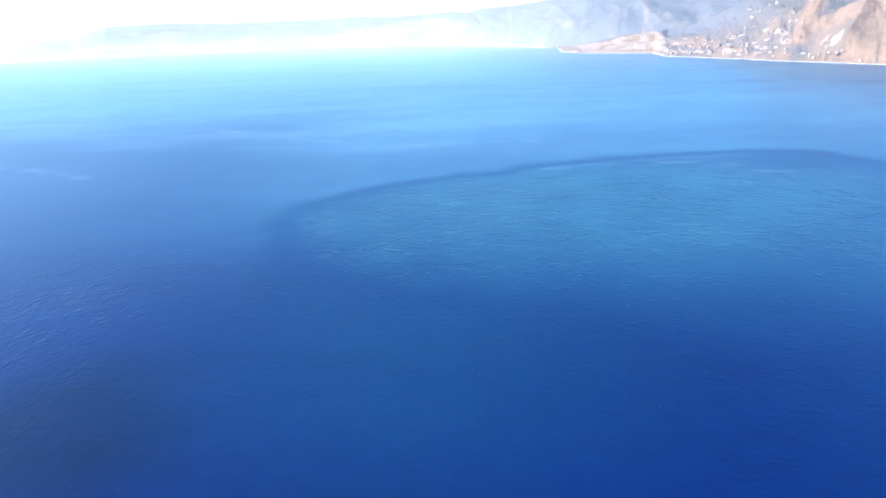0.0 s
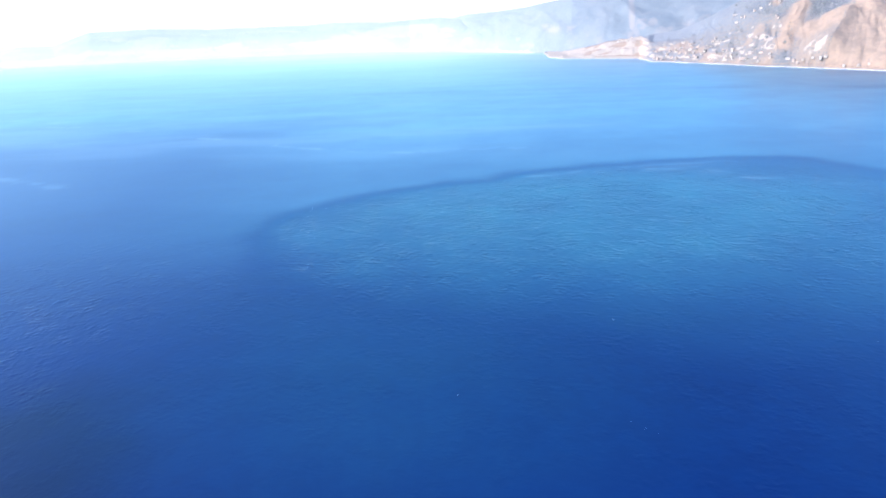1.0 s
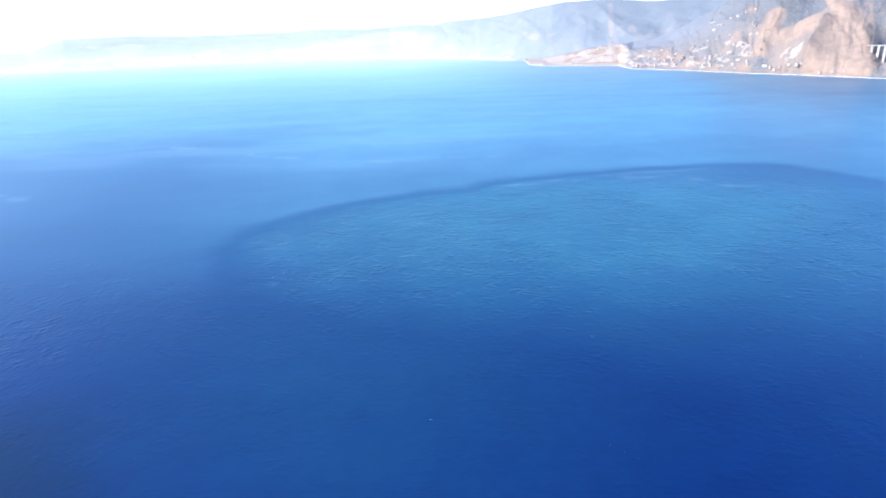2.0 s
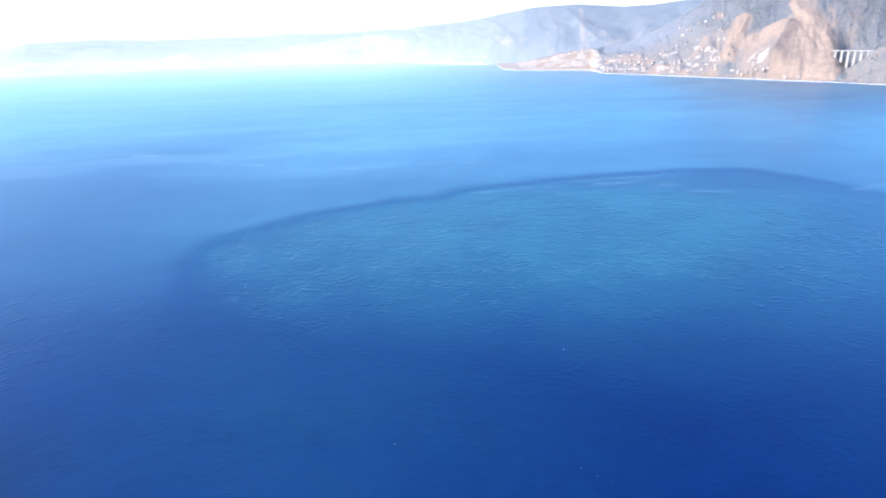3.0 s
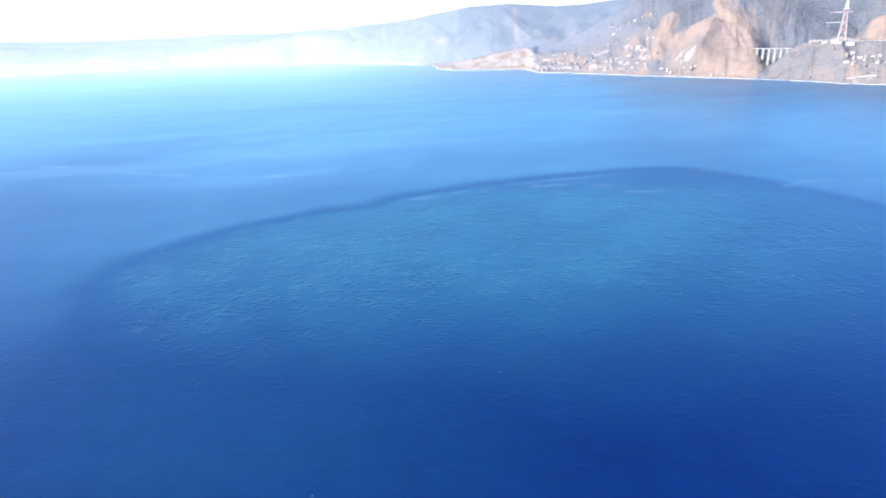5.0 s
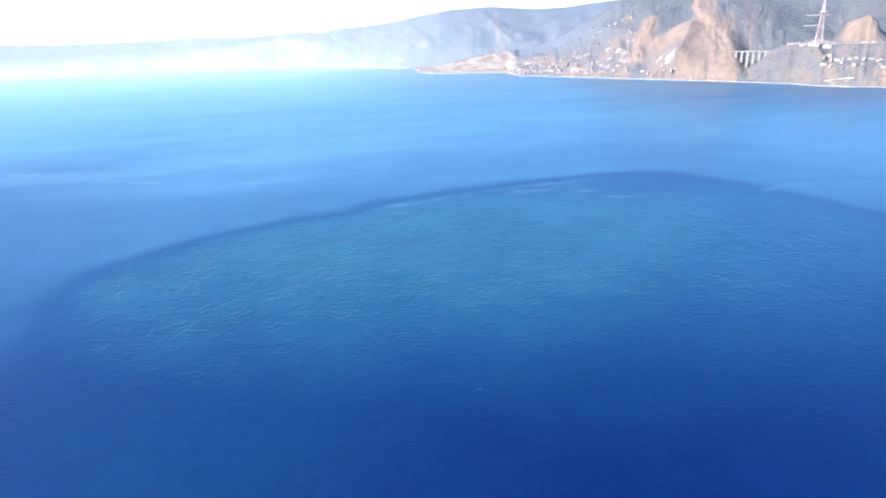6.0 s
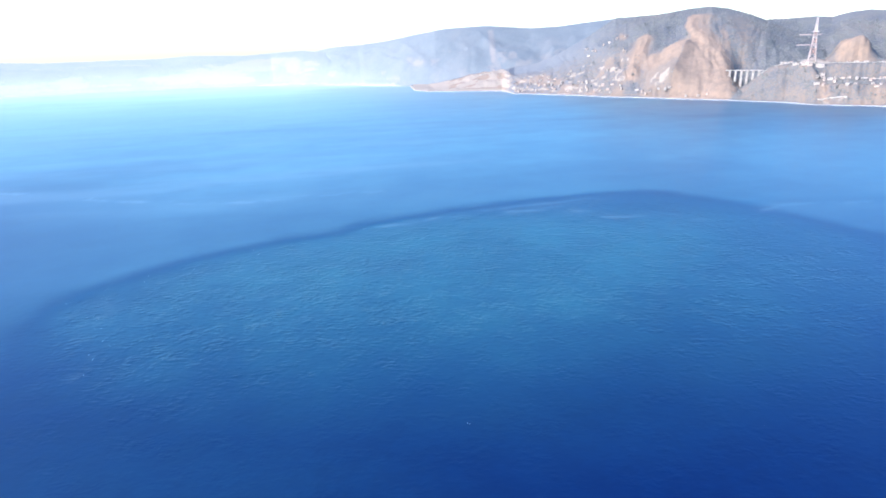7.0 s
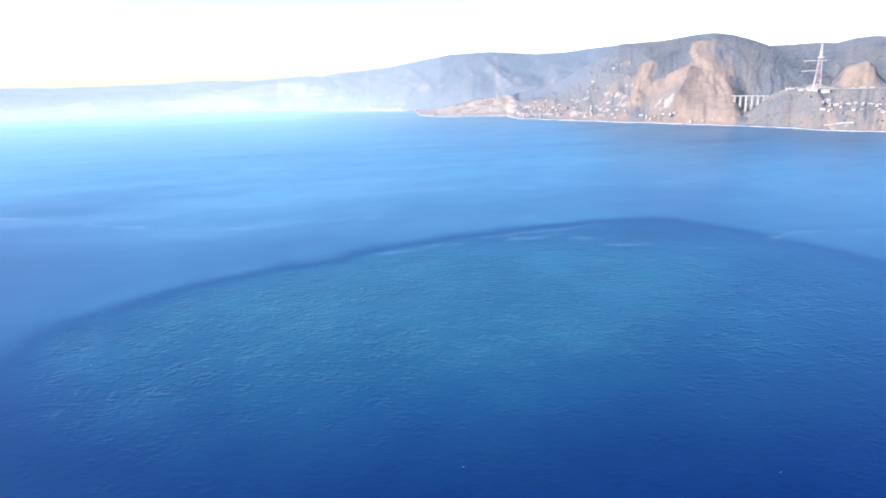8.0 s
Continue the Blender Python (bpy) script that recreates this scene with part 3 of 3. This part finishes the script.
def mountain():
    us = np.arange(-1.5, 62, 0.12)
    depth = np.concatenate([[-0.04, 0.0], np.linspace(0.008, 1, 100) ** 1.15])

    def cover(U, R):
        start = mountain_foot(U)
        k = np.clip((R - start) / (np.maximum(4050, start + 330) - start), 0, 2)
        z = np.interp(U, MOUNT_U, MOUNT_Z) * np.where(k < 1, k ** 0.8, 1 - 0.3 * (k - 1))
        z = z + np.clip(4 * k * (1 - k), 0, 1) * (52 * (ridged(U * 0.22 + 4 + 0.8 * k, k * 1.4 + 1) - 0.6) + 26 * (fbm(U * 0.7 - 1.5 * k, k * 5) - 0.5))
        z = np.where(R - start < 20, np.minimum(z, 0.2 * (R - start) - 0.5), z)
        bare = 0.95 * bell(U, 18.6 + 0.5 * (0.5 - k), 0.28) * ramp(k, 0.2, 0.35) * (1 - ramp(k, 0.85, 0.95))
        bare = np.maximum(bare, 0.8 * bell(U, 12.2, 0.8) * bell(k, 0.3, 0.09))
        bare = np.maximum(bare, 0.6 * ramp(fbm(U * 0.8, k * 5 + 7), 0.46, 0.72) * (1 - ramp(k, 0.35, 0.6)))
        pale = 1.1 * (1 - ramp(R - start, 10, 22)) * (1 - ramp(U, 10.0, 11.4))
        pale = np.maximum(pale, 0.4 * ramp(fbm(U * 2.2, k * 16, 3), 0.48, 0.78) * bell(U, 11.8, 2.0) * bell(k, 0.14, 0.08))
        return z, bare, bare * 0 + 0.1, pale

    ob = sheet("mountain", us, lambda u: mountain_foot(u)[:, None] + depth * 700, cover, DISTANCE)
    tagged(ob, "wooded mountain slope behind the coast, blue-grey with painted haze", "mountain", kind="structure")


def far_foot(u):
    return np.interp(u, [-46, -6.9, -0.1, 7.2, 11.6], [4560, 4560, 4490, 4075, 3800]) + 30 * (fbm(np.asarray(u) * 0.3, np.asarray(u) * 0 + 6.5, 2) - 0.5)


def far_coast():
    us = np.arange(-46, 9.5, 0.1)
    depth = np.concatenate([[-40, 0], np.arange(6, 330, 6.0)])

    def cover(U, R):
        d = R - far_foot(U)
        k = np.clip(d / 270, 0, 1)
        z = np.interp(U, FAR_U, FAR_Z) * (0.45 * ramp(k, 0.05, 0.7) + 0.55 * k)
        z = z + np.clip(4 * k * (1 - k), 0, 1) * (8 * (ridged(U * 0.2 + 2 + 0.9 * k, k * 1.2 + 5) - 0.62) + 8 * (fbm(U * 0.4 - k, k * 3, 2) - 0.5)) + 3 * (fbm(U * 0.6, U * 0, 2) - 0.5) * k
        z = np.where(d < 12, np.minimum(z, 0.2 * d), z)
        bare = 0.8 * ramp(fbm(U * 0.28 + 3, k * 4.5), 0.45, 0.7) * ramp(k, 0.05, 0.2) * (1 - ramp(k, 0.6, 0.85))
        bare = np.maximum(bare, 1.1 * bell(U, 1.6, 0.8) * bell(k, 0.5, 0.22))
        return z, bare, bare * 0 + 0.2, 1.0 * (1 - ramp(d, 8, 16)) * ramp(U, 1, 7)

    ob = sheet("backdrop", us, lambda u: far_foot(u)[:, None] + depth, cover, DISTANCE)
    tagged(ob, "pale hazy line of distant sea cliffs", "cliffs", kind="structure")


near_land()
mountain()
far_coast()


def surf():
    """A thin, broken line of white water along the near shore."""
    us = np.arange(11.9, 56, 0.03)
    s = shore(us)
    inner = s + 1.5 + 0 * us
    outer = s - 1 - 24 * np.clip(fbm(us * 5, us * 0 + 2, 4) - 0.5, 0.0, 1)
    V = np.stack([np.stack([q * np.sin(np.radians(us)), q * np.cos(np.radians(us)), np.full_like(us, h)], -1)
                  for q, h in ((outer, 0.05), ((inner + outer) / 2, 0.45), (inner, 0.62))], 1).reshape(-1, 3)
    ob = grid_mesh("surf", V, len(us), 3, FOAM)
    tagged(ob, "broken white surf along the beach", "surf", kind="stuff")


surf()

# ---- viaduct ----
def viaduct():
    a, b = Vector(spot(37.2, 2790)), Vector(spot(39.55, 2772))
    way = (b - a).normalized()
    turn = math.degrees(math.atan2(way.y, way.x))
    length = (b - a).length
    z = 97.0
    root = new("viaduct")
    root.matrix_world = Matrix.Translation((a.x, a.y, 0)) @ pose(0, 0, 0, 0, 0, turn)
    bm = bmesh.new()
    box(bm, -6, length + 6, -6, 6, z, z + 2.0)
    part("deck", bm, CONCRETE, root)
    for side in (-6.2, 5.8):
        bm = bmesh.new()
        box(bm, -6, length + 6, side, side + 0.4, z + 2.0, z + 3.0)
        part("parapet", bm, CONCRETE, root)
    for i in range(6):
        x = length * (0.07 + 0.172 * i)
        p = root.matrix_world @ Vector((x, 0, 0))
        base = height(math.degrees(math.atan2(p.x, p.y)), math.hypot(p.x, p.y)) - 3
        bm = bmesh.new()
        v = box(bm, x - 3.4, x + 3.4, -4, 4, min(base, z - 6), z - 1.6)
        for q in v:
            if q.co.z < z - 3:
                q.co.x = x + (q.co.x - x) * 1.15
        pier = part("pier", bm, CONCRETE, root)
        bm = bmesh.new()
        box(bm, x - 4.2, x + 4.2, -5.6, 5.6, z - 1.6, z)
        part("pier_cap", bm, CONCRETE, pier)
    tagged(root, "pale concrete road viaduct on tall piers across a gully", "viaduct")


viaduct()


# ---- pylon ----
def pylon():
    u, r = 42.72, 2720
    x, y, _ = spot(u, r)
    z = height(u, r)
    root = new("lattice_pylon")
    root.matrix_world = Matrix.Translation((x, y, z)) @ pose(0, 0, 0, 0, 0, -u + 8)
    top, half0, half1, mast = 101.0, 11.5, 4.0, 147.0

    def corner(i, h):
        w = half0 + (half1 - half0) * (h / top) ** 0.85
        return Vector(((1, 1, -1, -1)[i % 4] * w, (1, -1, -1, 1)[i % 4] * w, h))

    levels = [0, 25, 46, 63, 78, 90, 101]
    for i in range(4):
        bm = bmesh.new()
        for h0, h1 in zip(levels, levels[1:]):
            beam(bm, corner(i, h0), corner(i, h1), 1.5)
        part("leg", bm, STEEL, root)
        bm = bmesh.new()
        c = corner(i, 0)
        box(bm, c.x - 4, c.x + 4, c.y - 4, c.y + 4, -6, 3)
        part("footing", bm, CONCRETE, root)
    for n, (h0, h1) in enumerate(zip(levels, levels[1:])):
        for i in range(4):
            bm = bmesh.new()
            beam(bm, corner(i, h0), corner(i + 1, h1), 0.9)
            beam(bm, corner(i + 1, h0), corner(i, h1), 0.9)
            beam(bm, corner(i, h1), corner(i + 1, h1), 1.3)
            part("brace", bm, STEEL_RED if n % 2 else STEEL, root)
    bm = bmesh.new()
    for i in range(4):
        a, b = corner(i, top), Vector((corner(i, top).x * 0.35, corner(i, top).y * 0.35, mast))
        beam(bm, a, b, 1.5)
        for j in range(5):
            k0, k1 = j / 5, (j + 1) / 5
            a2, b2 = corner(i + 1, top), Vector((corner(i + 1, top).x * 0.35, corner(i + 1, top).y * 0.35, mast))
            beam(bm, a.lerp(b, k0), a2.lerp(b2, k1), 0.9)
    part("mast", bm, STEEL, root, "white lattice mast above the tower")
    bm = bmesh.new()
    box(bm, -4.2, 4.2, -4.2, 4.2, top + 3, top + 22)
    bmesh.ops.bevel(bm, geom=bm.edges[:], offset=0.8, segments=1, affect="EDGES")
    part("mast_head", bm, STEEL, root)
    bm = bmesh.new()
    box(bm, -9, 9, -9, 9, top - 1, top + 3)
    part("platform", bm, STEEL, root)
    for h, reach, back in ((91.0, 48.0, 20.0), (57.5, 54.0, 8.0)):
        # box-lattice arms, pointing along one diagonal
        bm = bmesh.new()
        for dy in (-3, 3):
            for dz in (0, 3.5):
                beam(bm, (-reach, dy * 0.4, h + dz * 0.5), (back, dy, h + dz), 1.4)
        for j in range(9):
            x0 = -reach + (reach + back) * j / 9
            x1 = -reach + (reach + back) * (j + 1) / 9
            beam(bm, (x0, -1.8, h), (x1, 1.8, h + 3), 1.2)
        part("crossarm", bm, STEEL, root, "long white lattice crossarm")
    tagged(root, "tall white and red lattice power pylon on a headland", "pylon")


pylon()


# ---- houses ----
def house(w, l, h, roof, material, wall=PLASTER, storeys=2, wing=False):
    root = new("house")
    bm = bmesh.new()
    box(bm, -w / 2, w / 2, -l / 2, l / 2, -5, h)
    if wing:
        box(bm, w / 2 - 0.2, w / 2 + w * 0.55, -l / 2 + 0.6, l * 0.15, -5, h * 0.62)
    part("wall", bm, wall, root)
    bm = bmesh.new()
    if roof == "gable":
        pts = [(-w / 2 - 0.6, h), (w / 2 + 0.6, h), (0, h + w * 0.24)]
        vs = [[bm.verts.new((x, y, z)) for x, z in pts] for y in (-l / 2 - 0.6, l / 2 + 0.6)]
        bm.faces.new(vs[0]), bm.faces.new(vs[1][::-1])
        for i in range(3):
            bm.faces.new((vs[0][i], vs[1][i], vs[1][(i + 1) % 3], vs[0][(i + 1) % 3]))
        bmesh.ops.recalc_face_normals(bm, faces=bm.faces[:])
    else:
        box(bm, -w / 2 - 0.3, w / 2 + 0.3, -l / 2 - 0.3, l / 2 + 0.3, h, h + 0.35)
        for x0, x1, y0, y1 in ((-w / 2 - 0.3, w / 2 + 0.3, -l / 2 - 0.3, -l / 2), (-w / 2 - 0.3, w / 2 + 0.3, l / 2, l / 2 + 0.3)):
            box(bm, x0, x1, y0, y1, h + 0.35, h + 1.1)
        box(bm, -1.5, 1.5, -1.5, 1.5, h + 0.35, h + 2.4)
    part("roof", bm, material, root)
    for side in (-1, 1):
        for s in range(storeys):
            for j in range(2):
                bm = bmesh.new()
                y = (j - 0.5) * l * 0.5
                z = 1.0 + s * (h / storeys)
                box(bm, side * w / 2 - 0.08, side * w / 2 + 0.08, y - 0.8, y + 0.8, z, z + 1.6)
                part("window", bm, PANE, root)
    for s in range(storeys):
        bm = bmesh.new()
        z = 1.0 + s * (h / storeys)
        box(bm, -1.8, 1.8, -l / 2 - 0.08, -l / 2 + 0.08, z if s else 0, z + (1.6 if s else 1.4))
        part("window" if s else "door", bm, PANE, root)
    return root


CREAM = simple("cream_plaster", (0.50, 0.41, 0.34), (0.40, 0.31, 0.26), 0.08)
BROWN_WALL = simple("brown_stone_wall", (0.15, 0.11, 0.095), (0.21, 0.16, 0.13), 0.1)
GREY_WALL = simple("bare_block_wall", (0.36, 0.32, 0.29), (0.46, 0.40, 0.35), 0.08)
KINDS = [
    (house(10, 13, 6.5, "gable", ROOF_TILE), "white plastered house with a tiled gable roof on the slope"),
    (house(11, 15, 7.0, "flat", ROOF_FLAT), "white plastered house with a pale flat roof on the slope"),
    (house(9, 20, 9.5, "flat", ROOF_FLAT, CREAM, 3), "cream three-storey block with a flat roof on the slope"),
    (house(11, 14, 6.5, "gable", ROOF_TILE, CREAM, 2, True), "cream house with tiled roof and low wing on the slope"),
    (house(10, 17, 6.0, "flat", ROOF_FLAT, GREY_WALL, 2), "unplastered grey house with a flat roof on the slope"),
    (house(14, 26, 10.5, "flat", ROOF_FLAT, PLASTER, 3), "large white flat-roofed building on the slope"),
]
for ob, text in KINDS:
    tagged(ob, text, "house", "houses on the coast")

# stretches of the coast: azimuth from, to; metres inland from, to; how many; share of white ones
CLUSTERS = [
    (20.6, 25.0, 34, 120, 26), (22.6, 24.0, 130, 190, 7), (25.0, 29.3, 30, 95, 22), (24.9, 26.0, 160, 200, 4),
    (27.4, 28.9, 110, 170, 6), (28.6, 29.4, 330, 350, 4), (29.1, 29.5, 210, 260, 2), (29.5, 33.5, 26, 40, 7), (34.0, 37.0, 24, 34, 4),
    (40.4, 41.6, 166, 185, 3), (42.0, 43.9, 108, 146, 6), (42.7, 44.2, 56, 104, 9), (44.3, 47.4, 56, 120, 28), (44.4, 48.5, 166, 182, 8), (48.5, 54.0, 60, 120, 9),
    (16.6, 19.8, 100, 330, 5), (26.0, 28.4, 200, 320, 6),
]
rnd = random.Random(11)
first = set()
taken = []


def put_house(u, r, z):
    global taken
    i = rnd.choice((0, 1, 4, 2, 3, 4, 5, 3, 0))
    x, y, _ = spot(u, r)
    if any((x - a) ** 2 + (y - b) ** 2 < 16 ** 2 for a, b in taken):
        return
    taken.append((x, y))
    m = Matrix.Translation((x, y, z)) @ pose(0, 0, 0, 0, 0, -u + rnd.choice((0, 90, 180)) + rnd.uniform(-14, 14))
    m = m @ Matrix.Diagonal((rnd.uniform(0.6, 1.05), rnd.uniform(0.6, 1.1), rnd.uniform(0.65, 1.0), 1))
    if i in first:
        copy_thing(KINDS[i][0], m)
    else:
        first.add(i)
        KINDS[i][0].matrix_basis = m


for u0, u1, d0, d1, count in CLUSTERS:
    for _ in range(count):
        u = rnd.uniform(u0, u1)
        r = float(shore(np.array([u]))[0]) + rnd.uniform(d0, d1)
        put_house(u, r, height(u, r) + 0.3)


# large plain buildings on the headland, by the foot of the pylon
for u, r, w, l, h, turn in ((42.45, 2672, 14, 34, 6.5, 84), (41.0, 2726, 11, 26, 5.5, 95), (43.3, 2668, 12, 26, 6, 90), (41.75, 2695, 10, 20, 5, 80)):
    ob = house(w, l, h, "flat", ROOF_FLAT, PLASTER, 2)
    ob.name = "station_building"
    ob.matrix_world = Matrix.Translation(spot(u, r, height(u, r) + 0.3)) @ pose(0, 0, 0, 0, 0, -u + turn)
    taken.append(spot(u, r)[:2])
    tagged(ob, "long white flat-roofed building near the pylon", "building", "buildings by the pylon")


# ---- roads and walls on the slopes ----
def strip(name, line, half, lift, drop, material, label, category):
    """A road bed or wall of even width along a line of azimuths and distances inland."""
    us = np.linspace(line[0][0], line[-1][0], int(abs(line[-1][0] - line[0][0]) / 0.06) + 2)
    ds = np.interp(us, [p[0] for p in line], [p[1] for p in line])
    r = shore(us) + ds
    z = ground(us, r)[0]
    z = np.convolve(np.pad(z, 6, mode="edge"), np.ones(13) / 13, "valid") + lift
    rings = [(r - half, z - drop), (r - half, z), (r + half, z), (r + half, z - drop)]
    V = np.stack([np.stack([q * np.sin(np.radians(us)), q * np.cos(np.radians(us)), h], -1) for q, h in rings], 1).reshape(-1, 3)
    ob = grid_mesh(name, V, len(us), 4, material, smooth=False)
    return tagged(ob, label, category, kind="structure")


ROAD = [(39.5, 162), (40.3, 158), (41, 152), (42, 150), (44, 172), (48.5, 174)]
strip("road", ROAD, 4.5, 0.8, 5.0, ASPHALT, "grey coast road along the headland", "road")
strip("wall_road", [(u, d - 5.2) for u, d in ROAD], 0.5, 1.6, 6.0, CONCRETE, "pale retaining wall under the coast road", "wall")
strip("wall_terrace", [(43.4, 34), (44.2, 30), (45.3, 33)], 0.6, 2.6, 7.0, CONCRETE, "pale terrace wall above the sea cliff", "wall")
strip("wall_terrace_upper", [(44.3, 119), (46, 122), (48, 118)], 0.6, 1.0, 6.0, CONCRETE, "pale terrace wall between houses", "wall")
strip("wall_beach", [(20.8, 27), (28, 26), (36.6, 25)], 0.7, 1.4, 6.0, BROWN_WALL, "brownish sea wall at the back of the beach", "wall")


# ---- scrub and trees over the hills ----
def clumps(name, u, r, size, flat, material, label, category):
    """Many small uneven leaf clumps as one object."""
    rng = np.random.RandomState(len(u))
    z = ground(u, r)[0]
    x, y = r * np.sin(np.radians(u)), r * np.cos(np.radians(u))
    bm = bmesh.new()
    bmesh.ops.create_icosphere(bm, subdivisions=1, radius=1.0)
    base = np.array([v.co[:] for v in bm.verts])
    faces = np.array([[v.index for v in f.verts] for f in bm.faces])
    bm.free()
    m, nv = len(u), len(base)
    V = base[None] * (1 + 0.5 * (rng.rand(m, nv, 1) - 0.5)) * (size[:, None] * np.array([1.1, 1.1, flat])[None] * rng.uniform(0.8, 1.25, (m, 3)))[:, None, :]
    V += np.stack([x, y, z + size * 0.4 * flat], -1)[:, None, :]
    F = faces[None] + (np.arange(m) * nv)[:, None, None]
    me = bpy.data.meshes.new(name)
    me.from_pydata(V.reshape(-1, 3).tolist(), [], F.reshape(-1, 3).tolist())
    me.materials.append(material)
    tagged(new(name, me), label, category, kind="stuff")


def away_from_houses(u, r, gap):
    x, y = r * np.sin(np.radians(u)), r * np.cos(np.radians(u))
    ok = np.ones(len(u), bool)
    for a, b in taken:
        ok &= (x - a) ** 2 + (y - b) ** 2 > gap ** 2
    return ok


def woods():
    rng = np.random.RandomState(5)
    n = 60000
    u, d = rng.uniform(19.5, 50, n), rng.uniform(38, 900, n)
    r = shore(u) + d
    z, bare, scrub, pale = ground(u, r)
    keep = 0.9 * (1 - ramp(u, 23, 30)) + np.maximum(bare, pale) + 0.5 * scrub + 1.6 * (fbm(u * 1.6, d / 34) - 0.5) < rng.uniform(0.0, 0.6, n)
    pick = np.where(keep & away_from_houses(u, r, 13))[0][:15000]
    clumps("scrub", u[pick], r[pick], rng.uniform(1.1, 2.5, len(pick)), 0.7, LEAVES, "grey-green scrub and small trees over the hills", "scrub")
    n = 9000
    u = np.concatenate([rng.uniform(20.6, 30.5, n), rng.uniform(37.6, 49, n)])
    thin = np.where(u > 37, 0.14, 0.12)
    d = np.concatenate([rng.uniform(30, 300, n) ** 1.0, rng.uniform(18, 185, n)])
    r = shore(u) + d
    thick = ramp(fbm(u * 2.4 + 7, d / 26, 3), 0.5, 0.72) * (1 - 0.6 * ramp(d, 80, 300))
    pick = np.where((rng.rand(len(u)) < thick * thin) & away_from_houses(u, r, 10))[0]
    clumps("trees", u[pick], r[pick], rng.uniform(1.2, 3.2, len(pick)), 1.0, LEAVES_DARK, "dark green trees between the houses", "trees")


woods()

# ---- flecks of foam on the sea ----
def foam_flecks():
    rng = np.random.RandomState(21)
    spots = [(145, 417, 0.32), (146, 416, 0.22), (26, 331, 0.24), (307, 368, 0.24), (124, 291, 0.16), (118, 298, 0.14), (129, 286, 0.14)]
    line = CURRENT[22:80]
    for _ in range(46):
        a = line[rng.randint(len(line))]
        spots.append((a[0] + rng.normal() * 9 + 9, a[1] + rng.normal() * 7 - 12, rng.uniform(0.12, 0.32)))
    for a in EDGE:
        spots.append((a[0] + rng.normal() * 4, a[1] + rng.normal() * 6, rng.uniform(0.1, 0.26)))
    bm = bmesh.new()
    for x, y, size in spots:
        n = 7
        turn = rng.uniform(-0.4, 0.5)
        ring = []
        for i in range(n):
            a = 2 * math.pi * i / n
            q = size * rng.uniform(0.6, 1.2)
            dx, dy = 1.5 * q * math.cos(a), 0.7 * q * math.sin(a)
            ring.append(bm.verts.new((x + dx * math.cos(turn) - dy * math.sin(turn), y + dx * math.sin(turn) + dy * math.cos(turn), 0.28)))
        mid = bm.verts.new((x, y, 0.42))
        for i in range(n):
            bm.faces.new((ring[i], ring[(i + 1) % n], mid))
    ob = part("foam", bm, FOAM)
    tagged(ob, "small white flecks of foam on the sea", "foam", kind="stuff")


foam_flecks()
